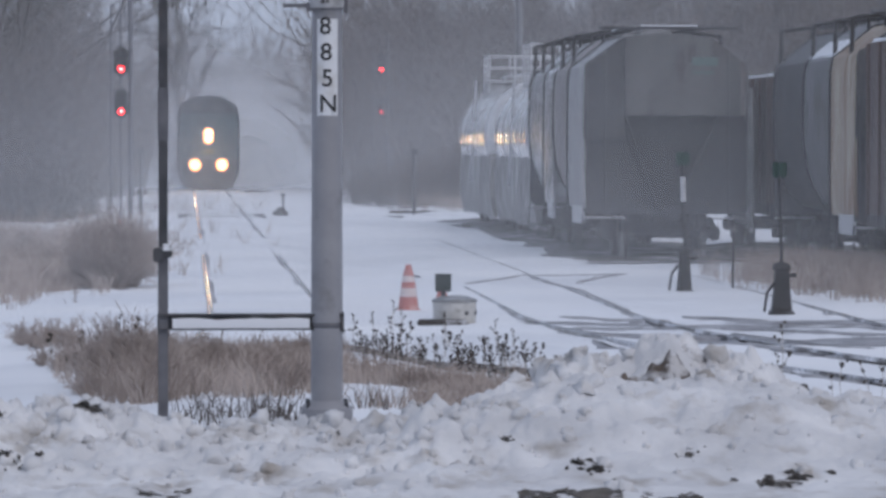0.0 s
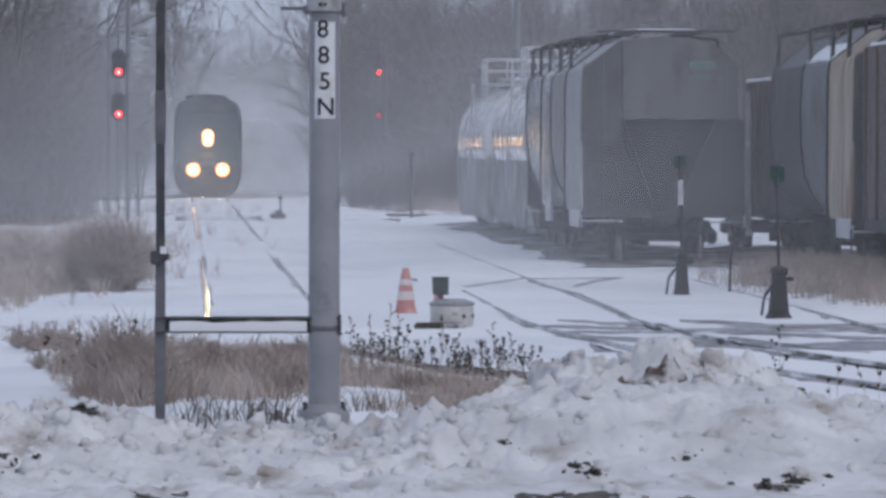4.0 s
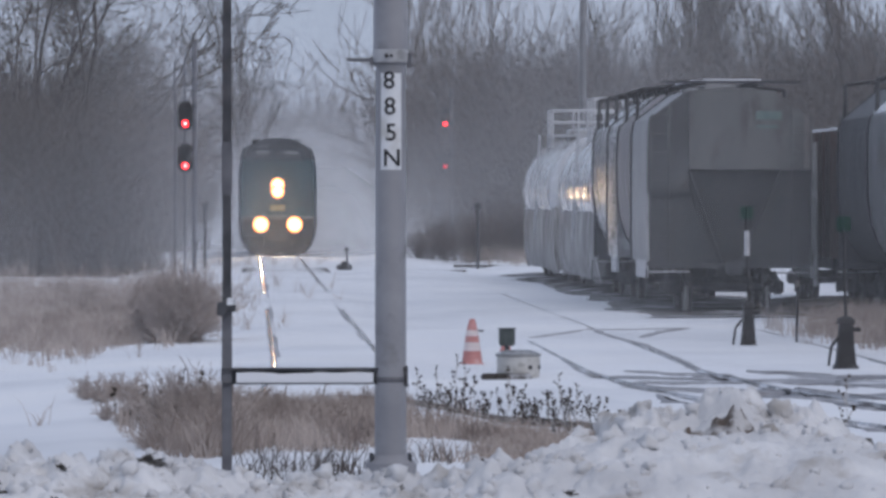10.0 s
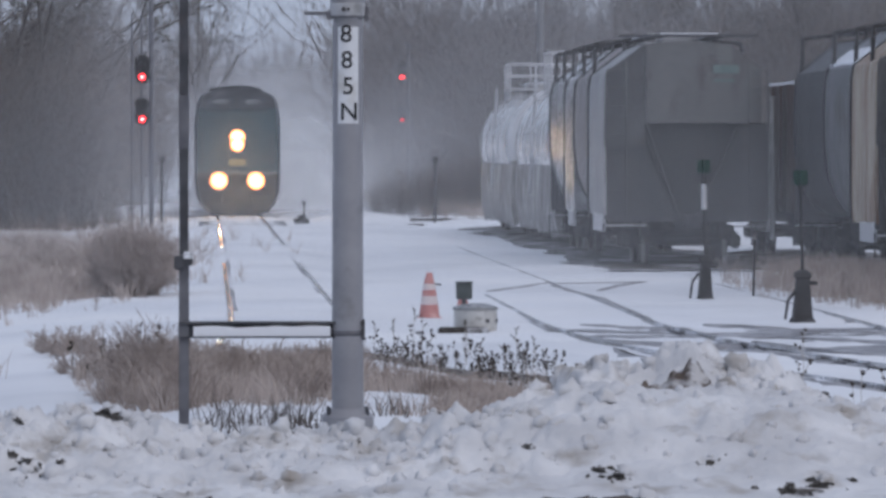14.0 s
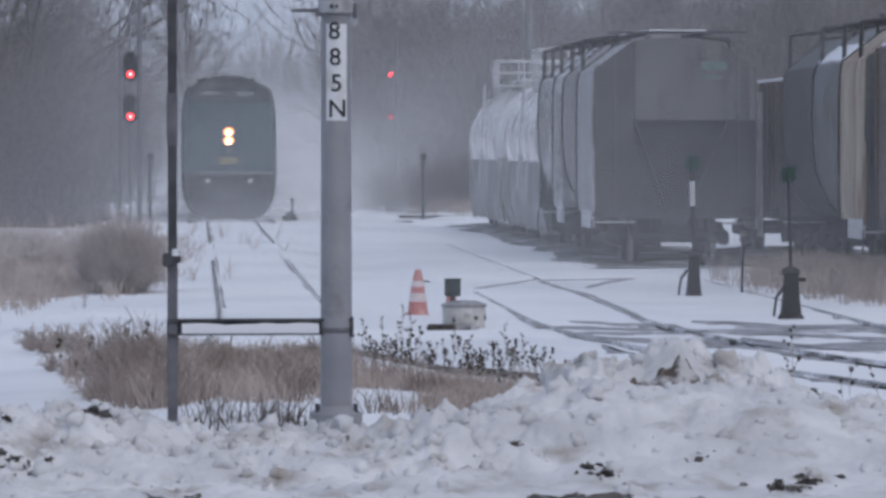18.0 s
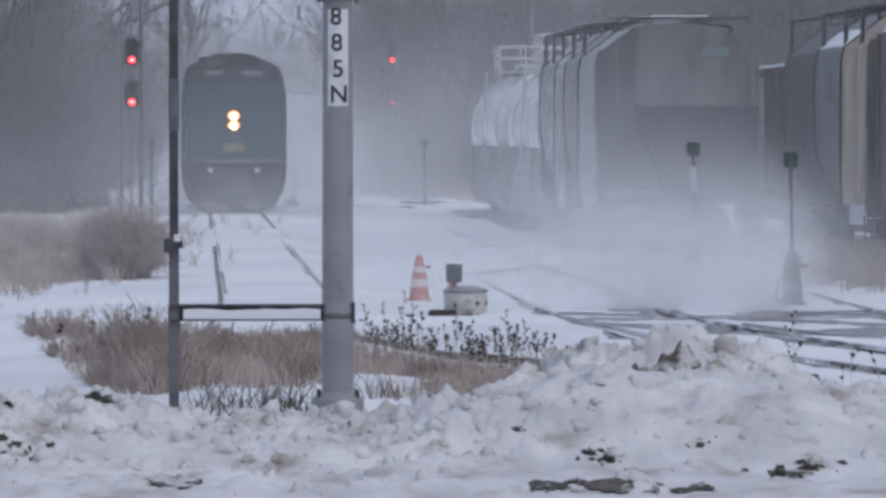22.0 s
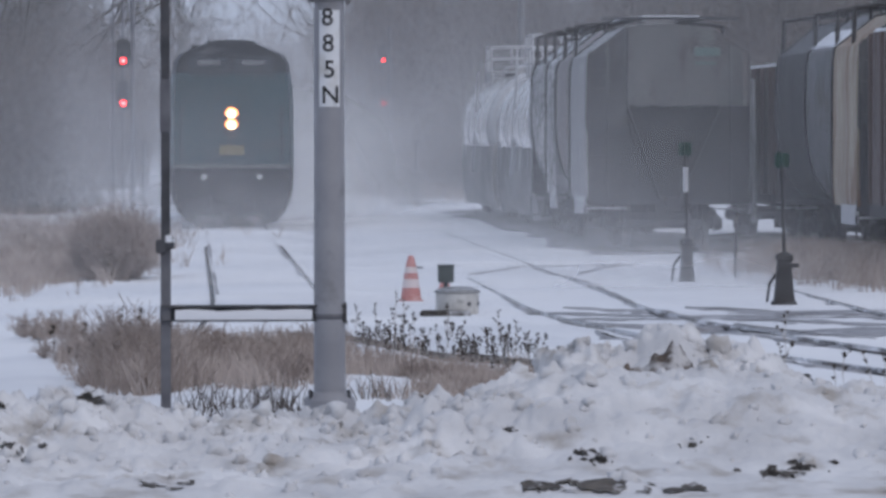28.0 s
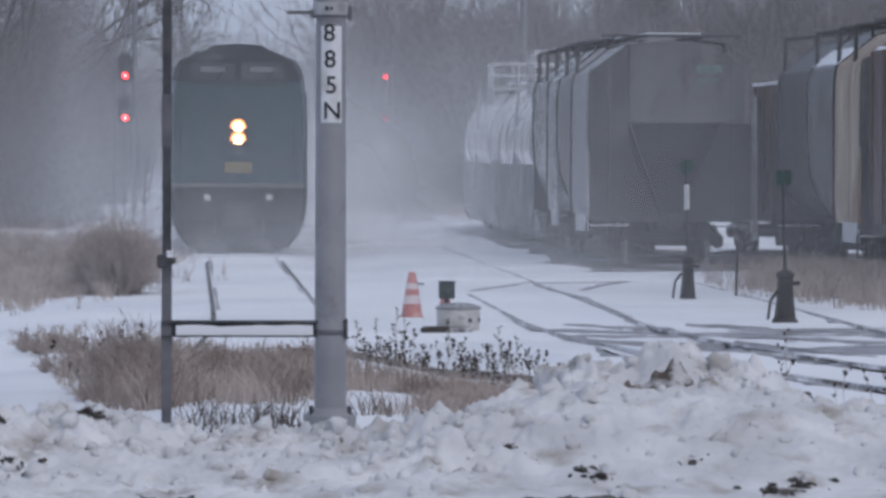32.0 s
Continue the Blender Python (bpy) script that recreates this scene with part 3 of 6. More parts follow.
POLE_Y = 33.05
pole = thing("lamp_pole", pose(1.018, POLE_Y, 0.06), "grey aluminium pole with a vertical number plate, standing in snow", "pole")
part("shaft", shape(spin, [(0.117, 0.0), (0.115, 0.9), (0.108, 3.16)], n=32), GREYPAINT, pole)
part("upper_sleeve", shape(spin, [(0.118, 3.125), (0.127, 3.13), (0.127, 3.5), (0.124, 3.54), (0.118, 7.2), (0.1, 7.25)], n=32), GREYPAINT, pole)
clamp = part("band_clamp", shape(spin, [(0.125, 3.135), (0.132, 3.14), (0.132, 3.225), (0.125, 3.23)], n=32), CLAMPBAND, pole, "pale metal band clamp")
part("clamp_bolt", tubes([((-0.035, -0.125, 3.182), (-0.035, -0.15, 3.182), 0.017), ((0.0, -0.125, 3.182), (0.0, -0.146, 3.182), 0.012)], 8), DARKSTEEL, clamp)
part("clamp_ear", boxes(((0.135, -0.02, 3.15), (0.03, 0.06, 0.11)), bevel=0.006), GALV, clamp)
part("bracket_arm", boxes(((-0.215, 0.0, 3.155), (0.21, 0.05, 0.025)), ((-0.13, 0, 3.145), (0.05, 0.07, 0.06)), bevel=0.004), GALV, pole)
bm = shape(spin, [(0.19, -0.2), (0.19, 0.21), (0.175, 0.23), (0.135, 0.25), (0.12, 0.27)], n=28)
part("base_flange", bm, GREYPAINT, pole, "cast base flange caked with snow")
for a in (35, 145, 215, 325):
    part("anchor_bolt", tubes([((0.17 * math.cos(radians(a)), 0.17 * math.sin(radians(a)), 0.21), (0.17 * math.cos(radians(a)), 0.17 * math.sin(radians(a)), 0.275), 0.016)], 6), DARKSTEEL, pole)
part("lower_clamp", shape(spin, [(0.118, 0.80), (0.121, 0.805), (0.121, 0.835), (0.118, 0.84)], n=28), GALV, pole)
bm = bmesh.new()
prof = []
for k in range(13):
    a = radians(-90 - 40 + 80 * k / 12)
    prof.append((0.1135 * math.cos(a), 0.1135 * math.sin(a)))
rings = [[(x * f, y * f, z) for x, y in prof for f in (1,)] + [(x * 1.025, y * 1.025, z) for x, y in reversed(prof)] for z, f in ((2.35, 1), (3.055, 1))]
loft(bm, rings)
plate = part("number_plate", bm, PLATE, pole, "white strip with black characters 8 8 5 N")
for ch, z, dx in (("8", 2.998, -0.012), ("8", 2.808, -0.006), ("5", 2.618, 0.003), ("N", 2.432, 0.010)):
    part("digit", text_mesh(ch, 0.178, INK), None, plate, m=pose(dx - 0.004, -0.1175, z, 90))

post = thing("sign_post", pose(-0.178, POLE_Y, 0.0), "thin dark galvanised post joined to the pole by a bar", "post")
part("lower_tube", boxes(((0, 0, 0.66), (0.074, 0.074, 1.6)), bevel=0.008), GALV, post)
part("upper_tube", boxes(((0, 0, 2.9), (0.066, 0.066, 2.9)), bevel=0.008), DARKSTEEL, post)
part("splice_sleeve", boxes(((0, 0, 2.42), (0.078, 0.078, 0.4)), bevel=0.006), GALV, post)
part("clamp", boxes(((-0.035, -0.02, 1.395), (0.075, 0.11, 0.10)), ((0.02, -0.035, 1.42), (0.09, 0.06, 0.09)), bevel=0.008), DARKSTEEL, post)
part("snow_cap", boxes(((0.025, -0.05, 1.44), (0.09, 0.06, 0.07)), bevel=0.02), SNOW, post, "small cake of snow on the clamp")
bar = thing("cross_bar", pose(0.42, POLE_Y - 0.02, 0.905), "steel channel bar plastered with snow between post and pole", "bar")
part("web", boxes(((0.04, 0.01, 0), (1.36, 0.008, 0.11)), bevel=0.002), DARKSTEEL, bar)
part("top_lip", boxes(((0.04, -0.02, 0.05), (1.36, 0.06, 0.022)), bevel=0.004), DARKSTEEL, bar)
part("bottom_lip", boxes(((0.04, -0.02, -0.055), (1.36, 0.06, 0.010)), bevel=0.003), DARKSTEEL, bar)
part("end_plate", boxes(((0.712, -0.01, 0), (0.02, 0.09, 0.15)), bevel=0.004), DARKSTEEL, bar)
bm = bmesh.new()
rings = []
for i in range(30):
    x = -0.53 + i * 1.0 / 29
    top = 0.030 + 0.012 * rough_noise(x, 0, 5, 2.2) - (0.008 if 8 < i < 17 else 0)
    rings.append([(x, 0.004, -0.049), (x, -0.052, -0.047), (x, -0.057, -0.01), (x, -0.053, top - 0.006), (x, 0.004, top + 0.003)])
loft(bm, rings)
part("packed_snow", bm, SNOW, bar, "wind-packed snow filling the channel")


# ---- cone and concrete well ----
def build_cone():
    c = thing("traffic_cone", pose(3.055, 62.5, -0.13), "orange traffic cone with two white bands, on snow", "traffic cone", "cones by the well")
    part("base", boxes(((0, 0, 0.025), (0.36, 0.36, 0.05)), bevel=0.015), CONE, c)
    part("lower_cone", shape(spin, [(0.15, 0.05), (0.142, 0.06), (0.122, 0.225)], n=20), CONE, c)
    part("lower_band", shape(spin, [(0.1225, 0.225), (0.105, 0.345)], n=20), CONEBAND, c)
    part("middle_cone", shape(spin, [(0.105, 0.345), (0.092, 0.43)], n=20), CONE, c)
    part("upper_band", shape(spin, [(0.0925, 0.43), (0.078, 0.515)], n=20), CONEBAND, c)
    part("cone_top", shape(spin, [(0.078, 0.515), (0.045, 0.64), (0.04, 0.665), (0.02, 0.67)], n=20), CONE, c)
    return c


cone = build_cone()
copy_thing(cone, pose(3.30, 58.6, -0.30, 0, 0, 20))
tagged(part("cone_arm", tubes([((3.10, 62.5, 0.38), (3.22, 62.48, 0.37), 0.014)]), GALV, cone, m=Matrix.Translation((-3.055, -62.5, 0.13))), "thin wire handle")
well = thing("concrete_well", pose(3.37, 57.0, -0.12), "round pale concrete well with a grey lid, dusted with snow", "concrete well")
part("drum", shape(spin, [(0.268, 0), (0.268, 0.02), (0.275, 0.30), (0.27, 0.34)], n=32), CONCRETE, well)
part("lid", shape(spin, [(0.285, 0.335), (0.29, 0.345), (0.285, 0.365), (0.18, 0.405), (0.02, 0.415)], n=32), HOPPER, well, "domed grey lid")
for a in (-60, -20):
    part("stain_plug", tubes([((0.27 * math.cos(radians(a)), 0.27 * math.sin(radians(a)), 0.2), (0.285 * math.cos(radians(a)), 0.285 * math.sin(radians(a)), 0.2), 0.028)]), DARKSTEEL, well)
slab = part("timber_block", boxes(((0, 0, 0), (0.62, 0.25, 0.13)), bevel=0.02), TIE, m=pose(3.2, 56.65, -0.06, 0, 0, 4))
tagged(slab, "dark timber block lying in snow beside the concrete well", "timber")
gbox = thing("relay_box", pose(3.26, 57.6, -0.12), "dark green steel box on a short post behind the well", "control box")
part("post", tubes([((0, 0, 0), (0, 0, 0.48), 0.03)]), DARKSTEEL, gbox)
part("case", boxes(((0, 0, 0.55), (0.20, 0.16, 0.21)), bevel=0.012), GREENBOX, gbox)
part("hood", boxes(((0, -0.01, 0.663), (0.225, 0.19, 0.018)), bevel=0.005), GREENBOX, gbox)


# ---- switch stands ----
def switch_stand(x, y, mast, white, group="switch stands"):
    s = thing("switch_stand", pose(x, y, -0.08), "black switch stand with a tall mast and green target" if not white else "switch stand with a white-banded mast and green target", "switch stand", group)
    slim = 0.7 if white else 0.85
    part("base", boxes(((0, 0, 0.05), (0.34 * slim, 0.5, 0.1)), bevel=0.02), BLACK, s)
    bm = bmesh.new()
    loft(bm, [[(a * w * slim, b * d, z) for a, b in ((-1, -1), (1, -1), (1, 1), (-1, 1))] for w, d, z in ((0.15, 0.13, 0.08), (0.12, 0.11, 0.35), (0.10, 0.1, 0.62), (0.125, 0.12, 0.64), (0.12, 0.11, 0.70), (0.04, 0.04, 0.74))])
    part("housing", bm, BLACK, s)
    part("lock_arm", boxes(((0.14 * slim, 0, 0.56), (0.16, 0.07, 0.055)), bevel=0.01), BLACK, s)
    part("hand_lever", tubes([((-0.1, -0.04, 0.46), (-0.2, -0.05, 0.33), 0.02), ((-0.2, -0.05, 0.33), (-0.235, -0.06, 0.08), 0.018)]), BLACK, s)
    part("mast", tubes([((0, 0, 0.7), (-0.03, 0, mast), 0.022)]), BLACK, s)
    t = part("target", boxes(((-0.03, 0, mast + 0.09), (0.20, 0.03, 0.2)), bevel=0.012), TARGET, s, "dark green target plate")
    part("target_cross", boxes(((-0.03, 0, mast + 0.09), (0.03, 0.18, 0.18)), bevel=0.006), TARGET, t)
    if white:
        part("white_band", tubes([((-0.02, -0.01, 1.42), (-0.025, -0.01, 1.8), 0.04)]), WHITEPAINT, s, "white reflective sleeve")
    return s


switch_stand(7.50, 68.0, 1.98, True)
switch_stand(7.83, 59.3, 1.86, False)
dwarf = thing("switch_stand", pose(2.98, 145, -0.08), "low dark switch stand between the tracks, in snow", "switch stand", "switch stands")
part("base", boxes(((0, 0, 0.08), (0.5, 0.4, 0.16)), ((0.02, 0, 0.2), (0.26, 0.2, 0.14)), bevel=0.03), BLACK, dwarf)
part("mast", tubes([((0.08, 0, 0.2), (0.08, 0, 0.72), 0.03)]), BLACK, dwarf)
part("target", boxes(((0.08, 0, 0.66), (0.16, 0.03, 0.08)), bevel=0.01), BLACK, dwarf)
for x, h in ((-1.52, 2.0), (7.42, 2.0)):
    p = thing("marker_post", pose(x, 148, -0.1), "thin dark marker post with a small round head", "marker post", "marker posts")
    part("post", tubes([((0, 0, 0), (0, 0, h), 0.055)]), BLACK, p)
    part("head", boxes(((0, 0, h + 0.05), (0.24, 0.12, 0.24)), bevel=0.05), BLACK, p)
stake = thing("marker_stake", pose(8.4, 69.4, -0.1), "thin dark stake standing in the snow by the cars", "stake")
part("post", tubes([((0, 0, 0), (0.02, 0, 1.15), 0.022)], 6), BLACK, stake)
part("band", tubes([((0.016, 0, 0.95), (0.018, 0, 1.05), 0.026)], 6), HOPPERDARK, stake)
cab = thing("signal_cabinet", pose(7.55, 182, -0.1), "dark steel signal cabinet beside the track", "cabinet")
part("case", boxes(((0, 0, 0.62), (0.55, 0.5, 1.2)), bevel=0.02), BLACK, cab)
part("roof", boxes(((0, 0, 1.25), (0.66, 0.6, 0.07)), bevel=0.02), BLACK, cab)
part("door", boxes(((0, -0.26, 0.62), (0.46, 0.03, 1.02)), bevel=0.008), DARKSTEEL, cab)


# ---- line signals ----
def line_signal(x, y, dim, heads):
    s = thing("railway_signal", pose(x, y, -0.1), "two-headed railway signal mast showing red over red", "railway signal", "signals beside the main line")
    part("mast", tubes([((0.28, 0.25, 0), (0.28, 0.25, 7.2), 0.07)]), GALV, s)
    part("ladder_rail", tubes([((-0.32, 0.4, 0), (-0.32, 0.4, 6.6), 0.03)], 6), GALV, s)
    part("ladder_rail", tubes([((-0.02, 0.4, 0), (-0.02, 0.4, 6.6), 0.03)], 6), GALV, s)
    for z, low in ((heads[0], False), (heads[1], True)):
        h = part("signal_head", boxes(((0, 0.12, z + 0.24), (0.46, 0.2, 0.86)), bevel=0.09), BLACK, s, "black signal head with hooded lenses")
        part("bracket", boxes(((0.16, 0.24, z + 0.1), (0.3, 0.06, 0.08)), bevel=0.01), GALV, s)
        for k, dz in enumerate((0.0, 0.30, 0.56)):
            lens = bmesh.new()
            tube(lens, (0, 0.03, z + dz), (0, -0.02, z + dz), 0.1, n=20)
            part("lens", lens, (REDDIM if dim and low else REDLAMP) if k == 0 else BLACK, h, "lit red lens" if k == 0 else "")
            if k == 0 and not dim:
                part("bulb", tubes([((0, -0.02, z), (0, -0.03, z), 0.032)], 12), REDCORE, h)
            hood = bmesh.new()
            loft(hood, [[((0.15 + th) * math.cos(radians(a)), yy, z + dz + (0.15 + th) * math.sin(radians(a))) for th, aa in ((0, range(-10, 191, 20)), (0.012, range(190, -11, -20))) for a in aa] for yy in (0.02, -0.2)])
            part("hood", hood, BLACK, h)
    return s


line_signal(-2.05, 140.5, False, (4.63, 3.32))
line_signal(8.58, 200, True, (5.62, 3.74))


# ---- freight cars ----
def wheel_mesh(r):
    bm = bmesh.new()
    rings = []
    for x, rr in ((-0.07, r - 0.09), (-0.065, r), (0.045, r - 0.004), (0.05, r + 0.025), (0.075, r + 0.02), (0.075, r - 0.1), (0.03, r - 0.12), (0.02, 0.12), (-0.05, 0.10)):
        rings.append([(x, rr * math.cos(2 * math.pi * i / 28), rr * math.sin(2 * math.pi * i / 28)) for i in range(28)])
    loft(bm, rings)
    return mesh_of("wheel", bm, WHEELSTEEL)


WHEEL = wheel_mesh(0.455)
ENGINE_WHEEL = wheel_mesh(0.51)


def bogie(car, y, gap=0.9):
    b = part("bogie", boxes(((0, y, 0.52), (2.3, 0.34, 0.26)), ((-1.0, y, 0.50), (0.14, 2.3, 0.2)), ((1.0, y, 0.50), (0.14, 2.3, 0.2)),
                            ((-1.0, y, 0.56), (0.18, 0.62, 0.42)), ((1.0, y, 0.56), (0.18, 0.62, 0.42)), ((0, y, 0.72), (0.5, 0.5, 0.2)), bevel=0.02), BLACK, car)
    for dy in (-gap, gap):
        part("axle", tubes([((-1.05, y + dy, 0.455), (1.05, y + dy, 0.455), 0.08)]), DARKSTEEL, b)
        part("wheel", WHEEL, None, b, m=pose(-0.77, y + dy, 0.455))
        part("wheel", WHEEL, None, b, m=pose(0.77, y + dy, 0.455, 0, 0, 180))
        for sx in (-1, 1):
            part("journal_box", boxes(((sx * 1.03, y + dy, 0.47), (0.2, 0.28, 0.28)), bevel=0.04), BLACK, b)


def coupler(car, y, way):
    part("coupler", boxes(((0, y + way * 0.3, 0.86), (0.16, 0.6, 0.18)), ((0.03, y + way * 0.62, 0.86), (0.3, 0.16, 0.28)), bevel=0.03), DARKSTEEL, car)
    part("air_hose", tubes([((0.35, y + way * 0.15, 0.8), (0.38, y + way * 0.4, 0.5), 0.025), ((0.38, y + way * 0.4, 0.5), (0.3, y + way * 0.6, 0.42), 0.025)]), BLACK, car)


def side_profile(curved):
    """Half a body section from the sill to the roof line: (half width, height)."""
    if curved:
        return [(0.95, 0.98), (1.22, 1.12), (1.42, 1.4), (1.55, 1.8), (1.61, 2.3), (1.62, 2.9), (1.60, 3.5), (1.55, 3.72)]
    return [(1.60, 0.98), (1.61, 1.12), (1.62, 1.4), (1.62, 1.8), (1.62, 2.3), (1.62, 2.9), (1.61, 3.5), (1.57, 3.74)]


ROOF = [(0.85, 4.29), (0.45, 4.35), (0.0, 4.37)]


def section(y, curved, grow=0.0):
    half = [(w + grow, z) for w, z in side_profile(curved)] + [(w, z + grow) for w, z in ROOF]
    return [(-w, y, z) for w, z in half] + [(w, y, z) for w, z in half[-2::-1]]


def hopper_car(x, y0, bays, label, snowy=False):
    """Covered hopper on a track; local y runs from its near end. bays: (from, to, bulging side or flat, paint)."""
    car = thing("hopper_car", pose(x, y0, 0), label, "freight car", "standing freight cars")
    length = bays[-1][1]
    for a, b, curved, paint in bays:
        if a == 0 or b == length:
            # end bays: side sheets and a roof over the open slope of the hopper
            for sx in (-1, 1):
                half = side_profile(curved)
                part("side_bay", shape(loft, [[(sx * w, y, z) for w, z in half] + [(sx * (w - 0.05), y, z) for w, z in half[::-1]] for y in (a + 0.03, b - 0.03)]), paint, car)
            top = [side_profile(curved)[-1]] + ROOF
            ring = [(-w, z) for w, z in top] + [(w, z) for w, z in top[-2::-1]] + [(w, z - 0.05) for w, z in top[:-1]] + [(-w, z - 0.05) for w, z in top[::-1]]
            part("roof_sheet", shape(loft, [[(px, y, pz) for px, pz in ring] for y in (a + 0.03, b - 0.03)]), paint, car)
        else:
            part("side_bay", shape(loft, [section(a + 0.03 + (b - a - 0.06) * u / 6, curved, 0.045 * math.sin(math.pi * u / 6)) for u in range(7)]), paint, car)
        rib = bmesh.new()
        loft(rib, [section(b - 0.06, curved, 0.035), section(b + 0.03, curved, 0.035)])
        part("rib", rib, BLACK, car, "dark rib round the body")
        if not curved:
            for sx in (-1, 1):
                part("sill_plate", boxes(((sx * 1.60, (a + b) / 2 - 0.5, 0.83), (0.06, (b - a) - 1.2, 0.34)), bevel=0.01), WHITEPAINT, car, "pale sill plate")
    # ends: wall above, slope sheet below, posts and platform
    for y, way in ((0.0, -1), (length, 1)):
        def sheet(pts, deep):
            return shape(loft, [[(px, y + way * 0.05 - way * deep, pz) for px, pz in pts], [(px, y - way * 0.03 - way * deep, pz) for px, pz in pts]])

        # End wall in lighter grey; side panel, lower panels and slope coloured darker.
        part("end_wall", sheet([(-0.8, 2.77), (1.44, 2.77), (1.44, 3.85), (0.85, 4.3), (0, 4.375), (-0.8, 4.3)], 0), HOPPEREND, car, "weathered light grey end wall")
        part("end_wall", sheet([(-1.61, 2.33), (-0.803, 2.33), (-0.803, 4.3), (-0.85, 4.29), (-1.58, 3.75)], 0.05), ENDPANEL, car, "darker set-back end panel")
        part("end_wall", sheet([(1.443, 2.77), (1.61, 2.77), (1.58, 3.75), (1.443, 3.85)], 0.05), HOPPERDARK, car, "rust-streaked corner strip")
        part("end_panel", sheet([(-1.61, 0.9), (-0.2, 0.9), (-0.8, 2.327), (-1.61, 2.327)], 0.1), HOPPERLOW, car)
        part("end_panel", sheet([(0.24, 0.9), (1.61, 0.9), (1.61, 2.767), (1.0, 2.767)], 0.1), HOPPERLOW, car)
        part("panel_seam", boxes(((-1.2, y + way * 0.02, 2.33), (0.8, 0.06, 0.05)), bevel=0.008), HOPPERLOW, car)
        bm = bmesh.new()
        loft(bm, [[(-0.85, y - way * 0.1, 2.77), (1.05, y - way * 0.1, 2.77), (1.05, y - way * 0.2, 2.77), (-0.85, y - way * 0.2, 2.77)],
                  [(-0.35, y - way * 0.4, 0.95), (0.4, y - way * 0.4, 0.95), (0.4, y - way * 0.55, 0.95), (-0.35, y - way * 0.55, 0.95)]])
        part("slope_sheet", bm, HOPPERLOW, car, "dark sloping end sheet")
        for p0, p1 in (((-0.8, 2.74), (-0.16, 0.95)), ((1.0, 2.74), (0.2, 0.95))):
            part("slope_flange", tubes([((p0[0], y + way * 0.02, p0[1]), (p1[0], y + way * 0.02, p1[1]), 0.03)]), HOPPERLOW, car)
        part("sill_ledge", boxes(((-1.2, y + way * 0.12, 0.79), (0.8, 0.12, 0.035)), ((1.2, y + way * 0.12, 0.77), (0.6, 0.12, 0.035)), bevel=0.01), WHITEPAINT, car, "snow-whitened end ledge")
        part("brake_pipe", tubes([((1.66, y + way * 0.06, 0.5), (1.64, y + way * 0.06, 3.3), 0.05)]), HOPPER, car, "pale upright pipe at the corner")
        for px in (-0.86, 0.72):
            part("brake_hanger", boxes(((px, y + way * 0.02, 0.28), (0.07, 0.06, 0.46)), bevel=0.01), HOPPER, car)
        for sx in (-1, 1):
            part("end_step", boxes(((sx * 1.45, y + way * 0.02, 0.42), (0.4, 0.05, 0.03)), ((sx * 1.27, y + way * 0.02, 0.62), (0.03, 0.05, 0.42)), ((sx * 1.63, y + way * 0.02, 0.62), (0.03, 0.05, 0.42)), bevel=0.006), DARKSTEEL, car)
            for lo, hi, paint in ((0.9, 2.86, HOPPERLOW), (2.9, 4.0, HOPPEREND)):
                rungs = [((sx * 1.2, y + way * 0.12, z), (sx * 1.56, y + way * 0.12, z), 0.012) for z in np.arange(lo + 0.2, hi, 0.36)]
                part("ladder", tubes(rungs + [((sx * w, y + way * 0.12, lo), (sx * w, y + way * 0.12, hi if w < 1.5 else min(hi, 3.8)), 0.016) for w in (1.2, 1.56)], 6), paint, car)
        part("end_platform", boxes(((0, y - way * 0.3, 0.9), (3.1, 0.75, 0.09)), bevel=0.01), DARKSTEEL, car)
        coupler(car, y, way)
    for yy in (1.2, length - 1.2):
        bogie(car, yy + (0.5 if yy < 3 else -0.5))
    part("centre_sill", boxes(((0, length / 2, 0.86), (0.5, length - 0.2, 0.3)), bevel=0.02), BLACK, car)
    n = max(2, int(length / 3.5))
    for k in range(n):
        yy = 2.6 + (length - 5.2) * k / max(1, n - 1)
        bm = bmesh.new()
        loft(bm, [[(-1.0, yy - 1.1, 1.2), (1.0, yy - 1.1, 1.2), (1.0, yy + 1.1, 1.2), (-1.0, yy + 1.1, 1.2)], [(-0.35, yy - 0.3, 0.35), (0.35, yy - 0.3, 0.35), (0.35, yy + 0.3, 0.35), (-0.35, yy + 0.3, 0.35)]])
        part("discharge_chute", bm, BLACK, car)
        part("roof_hatch", boxes(((0, yy, 4.42), (0.6, 1.5, 0.14)), bevel=0.04), HOPPER, car)
    walkway = [((sx * 0.62, length / 2, 4.46), (0.34, length + 0.3, 0.035)) for sx in (-1, 1)]
    part("roof_walk", boxes(*walkway, bevel=0.006), DARKSTEEL, car)
    part("walk_snow", boxes(((-0.62, length / 2, 4.495), (0.26, length - 0.6, 0.03)), bevel=0.012), SNOW, car, "strip of snow on the roof walk")
    part("cross_walk", boxes(((0.03, 0.15, 4.47), (2.66, 0.5, 0.045)), bevel=0.008), DARKSTEEL, car)
    part("walk_snow", boxes(((0.05, 0.12, 4.505), (1.1, 0.4, 0.03)), bevel=0.012), SNOW, car, "cake of snow on the cross walk")
    if snowy:
        part("roof_snow", shape(loft, [[(-1.52, yy, 3.81), (-1.35, yy, 3.94), (-1.15, yy, 4.09), (-1.15, yy, 4.05), (-1.52, yy, 3.76)] for yy in (3.0, 6.3)]), SNOW, car, "thin snow lying on the roof edge")
